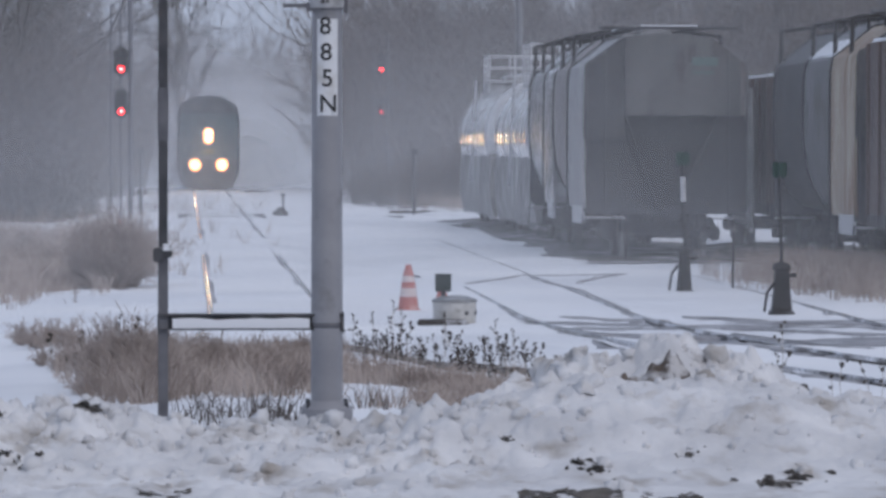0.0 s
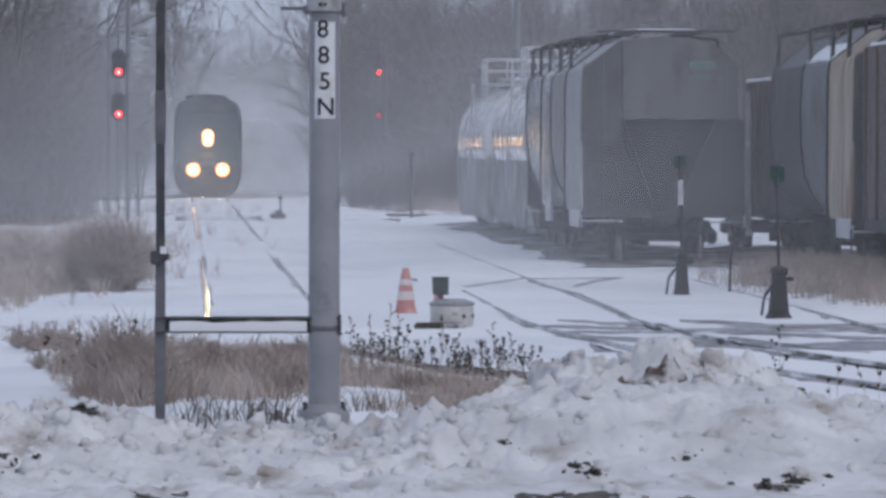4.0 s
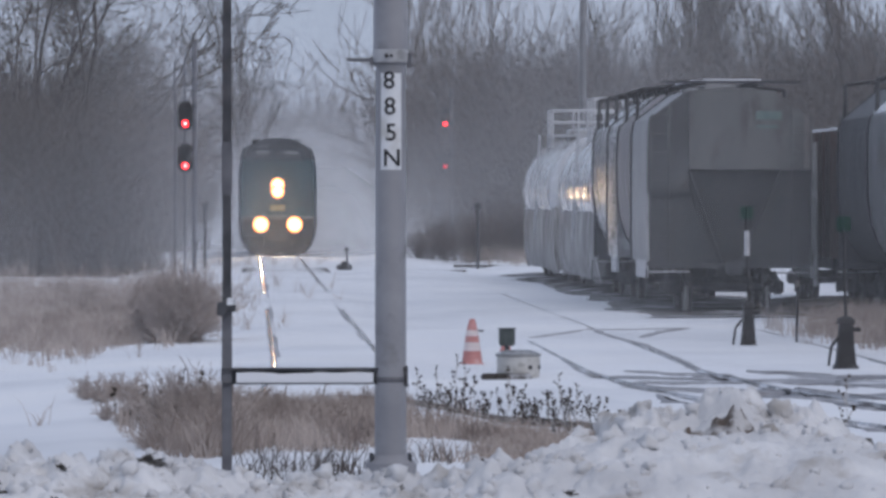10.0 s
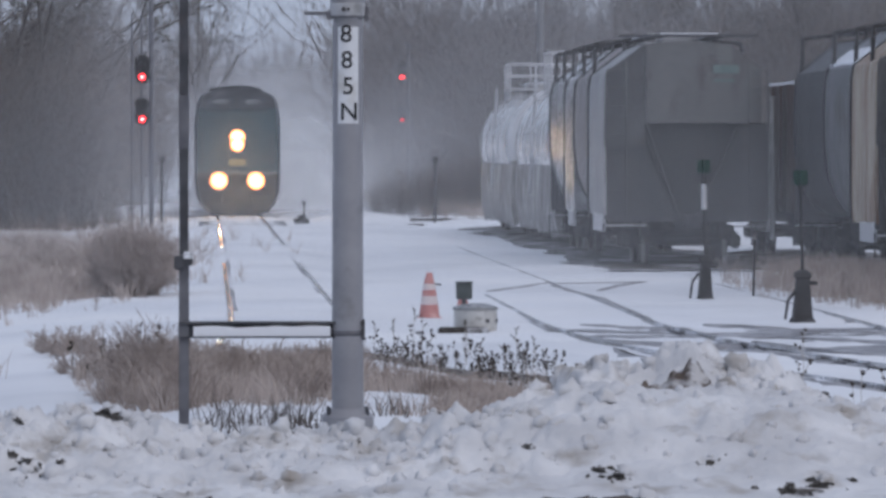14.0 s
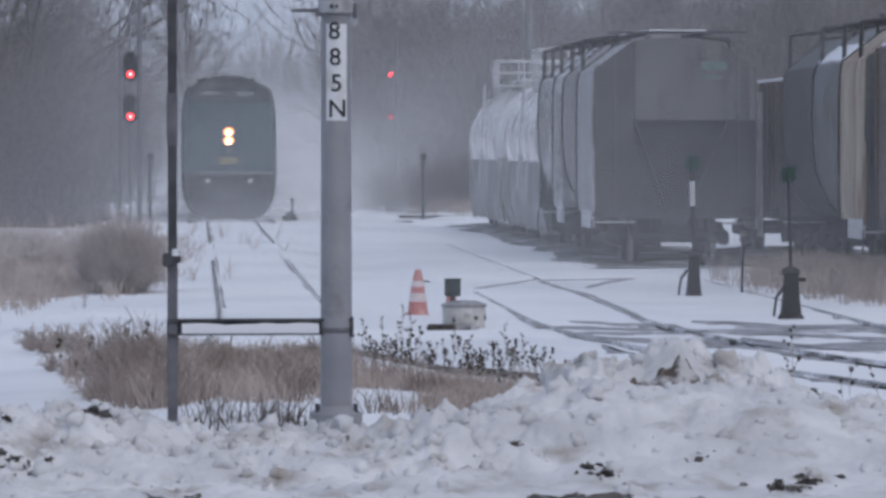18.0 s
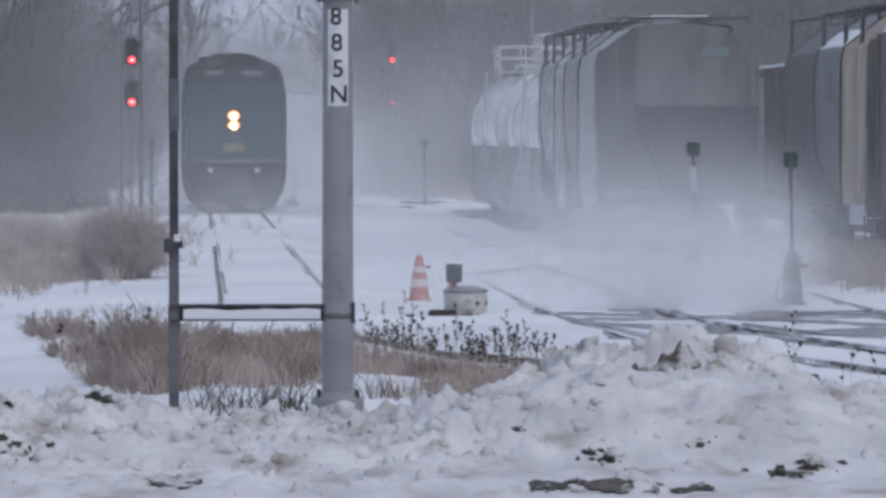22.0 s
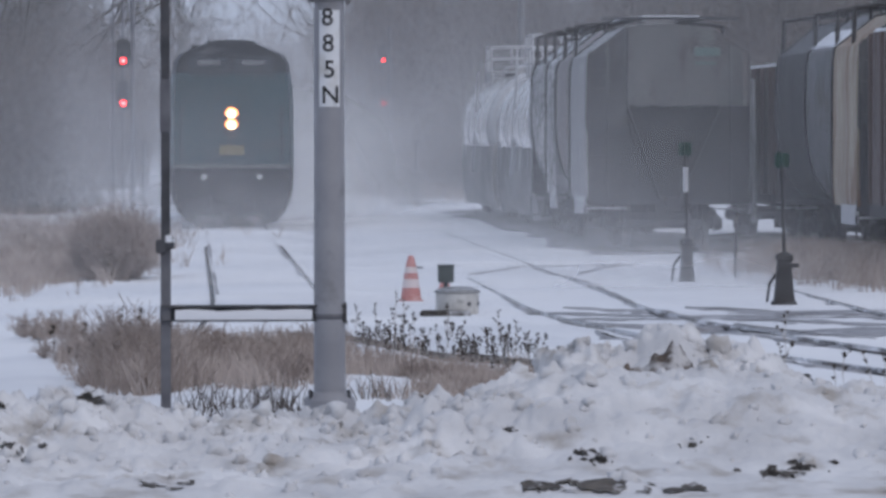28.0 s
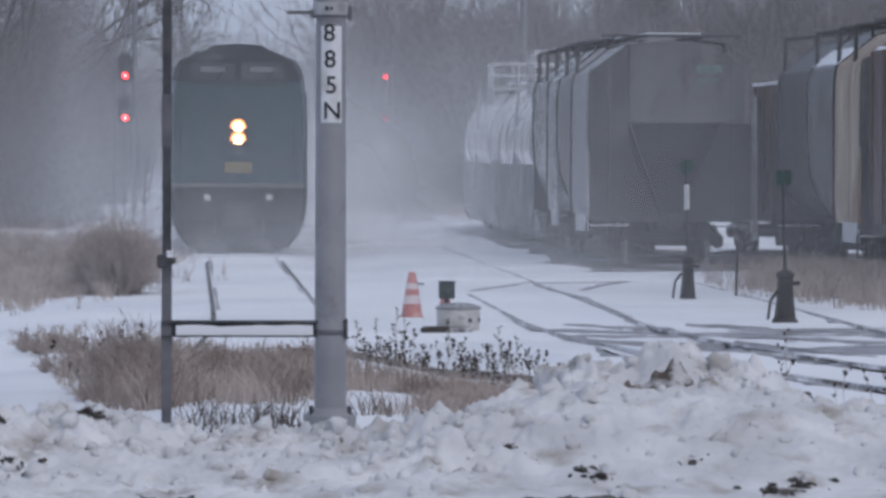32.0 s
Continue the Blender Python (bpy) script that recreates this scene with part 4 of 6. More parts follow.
    for yy in ([1.2, 3.2, 6.0, length - 0.1] if snowy else [3.6, 6.2, 8.9, 11.4, length - 0.1]):
        fr = []
        for sx in (-1, 1):
            fr += [((sx * 1.5, yy, 3.75), (sx * 1.48, yy, 4.40), 0.04), ((sx * 1.48, yy, 4.40), (sx * 0.6, yy, 4.5), 0.04), ((sx * 0.9, yy, 4.2), (sx * 0.9, yy, 4.48), 0.03)]
        part("roof_frame", tubes(fr, 6), BLACK, car, "black grab-rail frame on the roof")
    part("door_lettering", boxes(((0.75, -0.06, 3.82), (0.5, 0.004, 0.16)), ((0.72, -0.06, 3.6), (0.42, 0.004, 0.05))), FADEDGREEN, car, "faded green stencil bars")
    return car


hopper_car(CAR_X, 87.4, [(0, 3.5, False, HOPPERMATTE), (3.5, 7.1, True, HOPPERDARK), (7.1, 9.6, False, HOPPER), (9.6, 13.8, True, HOPPER)],
           "grey covered hopper car with frosted sides, snow on its roof")
hopper_car(FAR_X, 76.4, [(0, 2.9, False, CREAM), (2.9, 6.4, True, FARGREY), (6.4, 10.6, True, HOPPERLOW)],
           "rust-stained cream and grey hopper car standing in blown snow", snowy=True)


def tank_car(x, y0, length, label):
    car = thing("tank_car", pose(x, y0, 0), label, "freight car", "standing freight cars")
    r, zc = 1.48, 2.42
    rings = []
    for i in range(9):
        a = math.pi / 2 * i / 8
        rings.append((0.62 - 0.62 * math.sin(a), r * math.cos(a) ** 0.55 if i < 8 else 0.02))
    middle = [(yy, r + 0.0028 * math.sin(2 * math.pi * yy / 0.95) * math.sin(math.pi * (yy - 1.4) / (length - 2.8))) for yy in np.arange(1.45, length - 1.45, 0.12)]
    rings = [(0.7 + d, rr) for d, rr in rings[::-1]] + middle + [(length - 0.7 - d, rr) for d, rr in rings]
    n = 40

    def shell(lo, hi, grow):
        bm = bmesh.new()
        ks = [lo + (hi - lo) * k / 26 for k in range(27)]
        vs = [[bm.verts.new(((rr + grow) * math.cos(a), yy, zc + (rr + grow) * math.sin(a))) for a in ks] for yy, rr in rings]
        for a, b in zip(vs, vs[1:]):
            for i in range(26):
                bm.faces.new((a[i], b[i], b[i + 1], a[i + 1]))
        bmesh.ops.recalc_face_normals(bm, faces=bm.faces[:])
        bmesh.ops.solidify(bm, geom=bm.faces[:], thickness=0.03)
        return bm

    # Pale paint on the upper shell, a darker mottled grey on the lower.
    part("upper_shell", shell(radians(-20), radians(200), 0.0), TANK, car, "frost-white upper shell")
    part("lower_shell", shell(radians(200), radians(340), -0.004), TANKLOW, car, "darker mottled lower shell")
    for yy in np.linspace(1.6, length - 1.6, 5):
        bm = bmesh.new()
        ring = [[((r + g) * math.cos(2 * math.pi * i / n), yy + d, zc + (r + g) * math.sin(2 * math.pi * i / n)) for i in range(n)] for d, g in ((-0.04, 0), (-0.04, 0.012), (0.04, 0.012), (0.04, 0))]
        loft(bm, ring, caps=False)
        part("seam_band", bm, TANK, car)
    cy = length / 2
    part("dome", shape(spin, [(0.62, 3.8), (0.62, 4.05), (0.58, 4.1), (0.3, 4.14), (0.02, 4.15)], n=24, at=(0, cy, 0)), TANK, car)
    part("platform", boxes(((0, cy, 3.93), (2.1, 2.0, 0.05)), bevel=0.01), WHITEPAINT, car)
    rails = []
    for sx in (-1, 1):
        for yy in (cy - 1, cy, cy + 1):
            rails.append(((sx * 1.05, yy, 3.6), (sx * 1.05, yy, 4.62), 0.028))
        for z in (4.3, 4.62):
            rails.append(((sx * 1.05, cy - 1, z), (sx * 1.05, cy + 1, z), 0.025))
    for yy in (cy - 1, cy + 1):
        for xx in (-0.35, 0.35):
            rails.append(((xx, yy, 3.9), (xx, yy, 4.62), 0.025))
        for z in (4.3, 4.62):
            rails.append(((-1.05, yy, z), (1.05, yy, z), 0.025))
    part("handrail", tubes(rails, 6), WHITEPAINT, car, "pale handrails round the top platform")
    part("side_ladder", tubes([((-1.5, cy + d, 1.2), (-1.35, cy + d, 3.95), 0.02) for d in (-0.25, 0.25)] + [((-1.52 + 0.05 * k, cy - 0.25, 1.3 + 0.36 * k), (-1.52 + 0.05 * k, cy + 0.25, 1.3 + 0.36 * k), 0.014) for k in range(7)], 6), WHITEPAINT, car)
    part("stub_sill", boxes(((0, length / 2, 0.9), (0.6, length - 0.3, 0.28)), ((0, 1.4, 1.0), (2.5, 1.3, 0.1)), ((0, length - 1.4, 1.0), (2.5, 1.3, 0.1)), bevel=0.02), BLACK, car)
    # Skirt added to fill the space below the tank, coloured like its lower shell.
    for sx in (-1, 1):
        part("side_sill", shape(loft, [[(sx * 1.28, yy, 0.3 + 0.14 * rough_noise(yy, sx, 1.4, 2.2)), (sx * (1.40 + 0.03 * rough_noise(yy, 5, 1.7)), yy, 0.75), (sx * (1.40 + 0.03 * rough_noise(yy, 3, 1.1)), yy, 1.45), (sx * 1.365, yy, 1.98), (sx * 1.2, yy, 1.98), (sx * 1.2, yy, 0.3)] for yy in np.arange(0.3, length - 0.2, 0.35)]), TANKLOW, car, "added mottled skirt filling the gap under the tank")
    for yy in (1.7, length - 1.7):
        part("saddle", boxes(((0, yy, 1.2), (1.7, 0.5, 0.5)), bevel=0.04), BLACK, car)
        bogie(car, yy)
    part("outlet_valve", shape(spin, [(0.25, 0.5), (0.3, 0.62), (0.3, 0.95)], n=16, at=(0, cy, 0)), BLACK, car)
    for yy, way in ((0, -1), (length, 1)):
        part("end_railing", tubes([((-1.2, yy - way * 0.1, 1.05), (-1.2, yy - way * 0.1, 1.9), 0.025), ((1.2, yy - way * 0.1, 1.05), (1.2, yy - way * 0.1, 1.9), 0.025), ((-1.2, yy - way * 0.1, 1.9), (1.2, yy - way * 0.1, 1.9), 0.025)], 6), WHITEPAINT, car)
        coupler(car, yy, way)
    return car


tank_car(CAR_X, 102.6, 13.6, "frost-white tank car with a railed top platform")
tank_car(CAR_X, 117.4, 13.6, "frost-white tank car fading into blown snow")


def box_car(x, y0, length, top, label):
    car = thing("box_car", pose(x, y0, 0), label, "freight car", "standing freight cars")
    part("body", boxes(((0, length / 2, (top + 1.0) / 2), (3.1, length, top - 1.0)), bevel=0.05), BROWN, car)
    for k in range(int(length / 1.2) + 1):
        yy = 0.2 + k * (length - 0.4) / int(length / 1.2)
        for sx in (-1, 1):
            part("side_post", boxes(((sx * 1.57, yy, (top + 1.0) / 2), (0.06, 0.12, top - 1.05)), bevel=0.01), BROWN, car)
    for sx in (-1, 1):
        part("door", boxes(((sx * 1.6, length / 2, (top + 1) / 2), (0.07, 2.6, top - 1.2)), bevel=0.015), BROWN, car)
        part("side_sill", boxes(((sx * 1.5, length / 2, 0.93), (0.1, length, 0.22)), bevel=0.01), BLACK, car)
    for yy, way in ((0, -1), (length, 1)):
        for k in range(5):
            part("end_rib", boxes(((0, yy + way * 0.03, 1.35 + k * (top - 1.6) / 4.4), (2.8, 0.09, 0.12)), bevel=0.03), BROWN, car)
        part("end_ladder", tubes([((-1.4, yy + way * 0.12, 1.0), (-1.4, yy + way * 0.12, top), 0.02), ((-1.0, yy + way * 0.12, 1.0), (-1.0, yy + way * 0.12, top), 0.02)] + [((-1.4, yy + way * 0.12, z), (-1.0, yy + way * 0.12, z), 0.014) for z in np.arange(1.2, top, 0.36)], 6), DARKSTEEL, car)
        part("cross_plate", boxes(((0, yy + way * 0.1, 0.95), (2.9, 0.3, 0.05)), bevel=0.01), DARKSTEEL, car)
        coupler(car, yy, way)
    bm = bmesh.new()
    rings = [[(-1.5, yy, top - 0.02), (-1.45, yy, top + 0.06 + 0.02 * rough_noise(yy, 0, 0.9)), (0, yy, top + 0.13), (1.45, yy, top + 0.07), (1.5, yy, top - 0.02)] for yy in np.linspace(0.05, length - 0.05, 14)]
    loft(bm, rings)
    part("roof_snow", bm, SNOW, car, "snow lying on the roof")
    part("centre_sill", boxes(((0, length / 2, 0.86), (0.5, length - 0.2, 0.3)), bevel=0.02), BLACK, car)
    for yy in (1.9, length - 1.9):
        bogie(car, yy)
    return car


box_car(FAR_X, 88.2, 12.2, 3.55, "oxide-brown boxcar with snow on its roof")
box_car(FAR_X, 62.6, 12.8, 3.92, "dark brown boxcar at the near end of the outer string")


# ---- the train ----
def engine_ring(y, low, high):
    """Section of the engine between two heights."""
    prof = [(0.72, 0.02), (1.08, 0.14), (1.30, 0.40), (1.42, 0.72), (1.47, 1.0), (1.49, 1.46), (1.49, 2.9), (1.47, 3.3), (1.43, 3.70), (1.38, 3.98), (1.29, 4.14), (1.16, 4.22), (0.66, 4.42), (0.58, 4.50), (0.0, 4.54)]
    pts = [(w, z) for w, z in prof if low - 1e-6 <= z <= high + 1e-6]
    return [(-w, y, z) for w, z in pts] + [(w, y, z) for w, z in pts[::-1] if w > 0]


def nose_back(z):
    """How far the raked front lies back at a height."""
    return float(np.interp(z, [0, 0.3, 1.0, 1.46, 2.9, 3.3, 3.7, 4.16, 4.5], [0.35, 0.12, 0.02, 0.0, 0.30, 0.42, 0.62, 1.15, 1.75]))


def engine_body(low, high, y1, inset=0.0):
    bm = bmesh.new()
    front = [(x * (1 - inset), nose_back(z), z) for x, _, z in engine_ring(0, low, high)]
    corner = [(x, nose_back(z) + 0.35, z) for x, _, z in engine_ring(0, low, high)]
    front = [(x * 0.93, y, z) for x, y, z in front]
    loft(bm, [front, corner, engine_ring(y1, low, high)])
    return bm


engine = thing("diesel_engine", pose(MAIN_X, 216, 0), "teal and black passenger diesel engine with headlights lit, powdered with snow", "locomotive")
part("body", engine_body(1.46, 3.70, 20.5), TEAL, engine, "teal painted nose and sides")
part("roof", engine_body(3.70, 4.54, 20.5), ENGBLACK, engine, "black cab roof and window band")
part("lower_skirt", engine_body(0.72, 1.46, 20.5), ENGBLACK, engine, "black lower skirt")
bm = bmesh.new()
front = [(x * 0.93, nose_back(z), z) for x, _, z in engine_ring(0, 0.02, 0.72)]
loft(bm, [front, [(x, nose_back(z) + 0.35, z) for x, _, z in engine_ring(0, 0.02, 0.72)], engine_ring(1.4, 0.02, 0.72)])
part("pilot", bm, ENGBLACK, engine, "rounded black snow pilot")
part("nose_stripe", boxes(((0, 0.02, 1.47), (2.82, 0.10, 0.085)), bevel=0.012), STRIPE, engine, "pale grey stripe across the nose")


def nose_point(x, z, out=0.0):
    return (x, nose_back(z) - out, z)


def nose_quad(x0, x1, z0, z1, out, thick):
    bm = bmesh.new()
    loft(bm, [[nose_point(x0, z0, out), nose_point(x1, z0, out), nose_point(x1, z1, out), nose_point(x0, z1, out)],
              [(x, y + thick, z) for x, y, z in (nose_point(x0, z0, out), nose_point(x1, z0, out), nose_point(x1, z1, out), nose_point(x0, z1, out))]])
    return bm


for x0, x1 in ((-1.0, -0.08), (0.08, 1.0)):
    part("windscreen", nose_quad(x0, x1, 3.66, 4.10, 0.02, 0.05), GLASS, engine, "dark tinted windscreen pane")
    part("window_frame", nose_quad(x0 - 0.05, x1 + 0.05, 3.61, 4.14, 0.005, 0.05), ENGBLACK, engine)
    c = (x0 + x1) / 2
    part("wiper", tubes([(nose_point(c, 3.62, 0.04), nose_point(c + 0.25, 3.98, 0.05), 0.012)], 6), BLACK, engine)
    # Plain pale strip over each pane, near its upper edge.
    part("pale_strip", nose_quad(c - 0.27, c + 0.27, 3.90, 4.02, 0.035, 0.03), STRIPE, engine, "plain pale strip near the top of the windscreen")
housing = part("headlight_housing", nose_quad(-0.19, 0.19, 2.26, 2.90, 0.03, 0.1), ENGBLACK, engine)
for z in (2.45, 2.72):
    bm = bmesh.new()
    y = nose_back(z)
    tube(bm, (0, y - 0.05, z), (0, y + 0.02, z), 0.11, n=24)
    # Glowing ring added to imitate the warm glare round each headlight.
    ring = bmesh.new()
    tube(ring, (0, y - 0.035, z), (0, y + 0.02, z), 0.165, n=24)
    part("glare_rim", ring, GLARERIM, housing, "glowing ring for the warm glare round the lens")
    part("headlight_lens", bm, HEADLAMP, housing, "lit warm-white headlight")
part("horn_grille", nose_quad(-0.08, 0.08, 2.14, 2.24, 0.02, 0.05), STRIPE, engine)
part("badge_panel", nose_quad(-0.29, 0.29, 1.74, 1.97, 0.012, 0.03), YELLOW, engine, "plain yellow panel under the headlight")
for sx in (-1, 1):
    part("grab_rail", tubes([((sx * 1.2, 0.02, 1.6), (sx * 1.2, 0.28, 2.9), 0.018)], 6), DARKSTEEL, engine)
    part("side_step", boxes(((sx * 1.42, 0.55, 0.85), (0.12, 0.4, 0.05)), ((sx * 1.40, 0.55, 0.6), (0.12, 0.4, 0.05)), bevel=0.01), STRIPE, engine)
    part("side_window", boxes(((sx * 1.475, 1.9, 3.25), (0.05, 0.7, 0.5)), bevel=0.03), GLASS, engine)
part("coupler", boxes(((0, -0.12, 0.84), (0.2, 0.5, 0.2)), ((0.02, -0.35, 0.84), (0.34, 0.2, 0.3)), bevel=0.04), DARKSTEEL, engine)
part("coupler_pocket", boxes(((0, 0.0, 0.84), (0.7, 0.08, 0.5)), bevel=0.03), BLACK, engine)
part("air_hose", tubes([((-0.5, -0.02, 0.75), (-0.52, -0.12, 0.45), 0.03), ((0.5, -0.02, 0.75), (0.52, -0.12, 0.45), 0.03)]), BLACK, engine)
part("fuel_tank", boxes(((0, 10.2, 0.6), (2.6, 5.0, 0.85)), bevel=0.12), ENGBLACK, engine)
part("roof_fan_hump", boxes(((0, 15, 4.52), (2.0, 5, 0.18)), bevel=0.06), ENGBLACK, engine)
GLAREDISCS = []


def glare_disc(name, x, y, z, r):
    """A flat disc added for a lamp's lit glare, hinged at its foot, which tips back into the nose in place of dimming.
    """
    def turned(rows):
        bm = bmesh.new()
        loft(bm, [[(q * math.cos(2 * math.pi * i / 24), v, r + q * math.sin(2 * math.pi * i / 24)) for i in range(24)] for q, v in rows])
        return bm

    lamp = part(name, turned(((0.05, 0.03), (r + 0.01, 0.028), (r + 0.012, -0.004), (r, -0.004), (r - 0.004, 0.012), (0.02, 0.014))), ENGBLACK, engine, "added glare disc that tips back in place of dimming", m=pose(x, y, z - r))
    part("glare_rim", turned(((r - 0.004, 0.012), (r - 0.008, 0.002), (0.05, 0.004))), GLARERIM, lamp, "glowing warm rim of the added glare disc")
    part("lens", turned(((r * 0.78, 0.004), (r * 0.74, -0.008), (0.03, -0.014))), GLARECORE, lamp, "glowing core of the added glare disc")
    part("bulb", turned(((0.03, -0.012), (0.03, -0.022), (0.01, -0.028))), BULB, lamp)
    GLAREDISCS.append((lamp, x, y, z - r))


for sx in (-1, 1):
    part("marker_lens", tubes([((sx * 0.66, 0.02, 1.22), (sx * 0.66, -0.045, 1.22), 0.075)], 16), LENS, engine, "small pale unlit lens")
    glare_disc("ditch_light", sx * 0.64, -0.10, 1.22, 0.31)
glare_disc("high_beam", 0.0, nose_back(2.48) - 0.15, 2.47, 0.25)
glare_disc("high_beam", 0.0, nose_back(2.48) - 0.12, 2.72, 0.27)
WHEELSETS = []
for yc in (4.3, 16.2):
    part("engine_bogie", boxes(((0, yc, 0.6), (2.2, 0.5, 0.3)), ((-1.08, yc, 0.62), (0.16, 3.9, 0.3)), ((1.08, yc, 0.62), (0.16, 3.9, 0.3)), bevel=0.03), BLACK, engine)
    for dy in (-1.36, 1.36):
        ws = part("wheelset", tubes([((-1.0, 0, 0), (1.0, 0, 0), 0.09)], 12), DARKSTEEL, engine, m=pose(0, yc + dy, 0.51))
        part("wheel", ENGINE_WHEEL, None, ws, m=pose(-0.77, 0, 0))
        part("wheel", ENGINE_WHEEL, None, ws, m=pose(0.77, 0, 0, 0, 0, 180))
        WHEELSETS.append((ws, yc + dy))


# ---- trees ----
class Twigs:
    """Gathers thin tapered tubes into one mesh."""

    def __init__(self):
        self.v, self.f = [], []

    def tube(self, p, q, r0, r1, n=3):
        z = (q - p).normalized()
        x = z.orthogonal().normalized()
        y = z.cross(x)
        k = len(self.v)
        for o, r in ((p, r0), (q, r1)):
            for i in range(n):
                a = 2 * math.pi * i / n
                self.v.append(o + (x * math.cos(a) + y * math.sin(a)) * r)
        for i in range(n):
            self.f.append((k + i, k + (i + 1) % n, k + n + (i + 1) % n, k + n + i))

    def mesh(self, name, mat):
        me = strips(name, self.v, self.f, mat)
        me.shade_smooth()
        return me


def grow(tw, rnd, p, d, length, r, depth, upward, spread, thin):
    """A limb in bent segments that forks into finer ones."""
    steps = 3 if depth > 1 else 2
    for s in range(steps):
        d = (d + Vector((rnd.gauss(0, 0.13), rnd.gauss(0, 0.13), rnd.gauss(0, 0.07) + upward))).normalized()
        q = p + d * length / steps
        r2 = max(thin, r * (0.86 if depth > 1 else 0.7))
        tw.tube(p, q, r, r2, 5 if depth > 3 else 3)
        if depth > 0:
            for _ in range(1 + (rnd.random() < (0.9 if depth < 2 else 0.62))):
                a, lean = rnd.uniform(0, 2 * math.pi), rnd.uniform(0.5, 1.0) * spread
                side = (d.orthogonal().normalized() * math.cos(a) + d.cross(d.orthogonal().normalized()) * math.sin(a))
                grow(tw, rnd, q, (d * (1 - lean * 0.5) + side * lean).normalized(), length * rnd.uniform(0.45, 0.66), max(thin, r2 * 0.55), depth - 1, upward, spread, thin)
        p, r = q, r2


def bare_tree(seed, height, spread, upward, depth=4):
    rnd = random.Random(seed)
    trunk, crown = Twigs(), Twigs()
    p, d, r = Vector((0, 0, -0.2)), Vector((rnd.gauss(0, 0.05), 0, 1)).normalized(), height * 0.016
    n = 7
    for s in range(n):
        d = (d + Vector((rnd.gauss(0, 0.06), rnd.gauss(0, 0.06), 0.05))).normalized()
        q = p + d * height / n * (0.92 if s else 1)
        r2 = r * 0.8
        trunk.tube(p, q, r, r2, 7)
        if s >= 1:
            for _ in range(3):
                a, lean = rnd.uniform(0, 2 * math.pi), rnd.uniform(0.6, 1.0) * spread
                side = Vector((math.cos(a), math.sin(a), 0))
                grow(crown, rnd, q, (d * 0.75 + side * lean).normalized(), height * rnd.uniform(0.2, 0.34) * (1.15 - s / n * 0.6), r2 * (0.62 if spread > 0.6 else 0.5), depth - 1, upward, spread, 0.014)
        p, r = q, r2
    return trunk.mesh("trunk", BARK), crown.mesh("crown", TWIG)


def thicket(seed, height, width):
    rnd = random.Random(seed)
    tw = Twigs()
    for _ in range(95):
        p = Vector((rnd.gauss(0, width * 0.3), rnd.gauss(0, width * 0.25), -0.2))
        d = Vector((rnd.gauss(0, 0.16), rnd.gauss(0, 0.16), 1)).normalized()
        grow(tw, rnd, p, d, height * rnd.uniform(0.4, 0.95), 0.035, 2, 0.05, 0.7, 0.012)
    return tw.mesh("stems", TWIG)


def bold_tree(seed, height):
    """A broad old tree: a forked trunk with heavy, winding limbs and few twigs."""
    rnd = random.Random(seed)
    trunk, crown = Twigs(), Twigs()
    p, r = Vector((0, 0, -0.3)), height * 0.03
    for s in range(3):
        q = p + Vector((rnd.gauss(0, 0.12), rnd.gauss(0, 0.12), height * 0.07))
        trunk.tube(p, q, r, r * 0.88, 8)
        p, r = q, r * 0.88
    for k in range(8):
        a, lean = rnd.uniform(0, 2 * math.pi), rnd.uniform(0.35, 1.1)
        d = Vector((math.cos(a) * lean, math.sin(a) * lean, 1)).normalized()
        start = p - Vector((0, 0, rnd.uniform(0, height * 0.12)))
        q, rr = start, r * rnd.uniform(0.42, 0.62)
        for s in range(7):
            d = (d + Vector((rnd.gauss(0, 0.17), rnd.gauss(0, 0.17), rnd.gauss(0.03, 0.1)))).normalized()
            e = q + d * height * 0.1
            crown.tube(q, e, rr, rr * 0.84, 6)
            side = Vector((rnd.gauss(0, 1), rnd.gauss(0, 1), rnd.gauss(0.3, 0.5))).normalized()
            grow(crown, rnd, e, (d * 0.6 + side * 0.8).normalized(), height * rnd.uniform(0.1, 0.2), rr * 0.5, 2, 0.03, 0.85, 0.016)
            q, rr = e, rr * 0.84
    return trunk.mesh("trunk", BARK), crown.mesh("crown", BARK)


oaks = [bare_tree(s, 15, 0.95, 0.04) for s in (21, 22, 23)]
bold = [bold_tree(s, 14) for s in (51, 52)]
poplars = [bare_tree(s, 13, 0.4, 0.17, 3) for s in (31, 32, 33, 34)]
thickets = [thicket(s, h, 5) for s, h in ((41, 5.5), (42, 6.5), (43, 4.6))]


def place_tree(kinds, x, y, rnd, scale, label, group):
    ob = thing("bare_tree", pose(x, y, -0.2, 0, 0, rnd.uniform(0, 360)) @ Matrix.Diagonal((scale, scale, scale, 1)), label, "tree", group)
    trunk, crown = rnd.choice(kinds)
    part("trunk", trunk, None, ob)
    part("crown", crown, None, ob)


rnd = random.Random(5)
for x, y, k in ((-6.7, 166, 0.95), (-9.2, 172, 1.05), (-6.6, 232, 0.9)):
    place_tree(bold, x, y, rnd, k, "bare old tree with heavy winding limbs", "hedgerow trees")
for x, y, k in ((-14.5, 202, 1.1), (-7.6, 240, 1.0), (-18, 215, 1.1), (-6.2, 300, 0.85), (-12.5, 255, 1.1), (-22, 230, 1.2)):
    place_tree(oaks, x, y, rnd, k, "bare spreading tree in a wintry hedgerow", "hedgerow trees")
for x, y, k in ((0.2, 262, 1.05), (-0.7, 270, 0.9)):
    place_tree(poplars, x, y, rnd, k, "slender bare tree beside the line", "hedgerow trees")
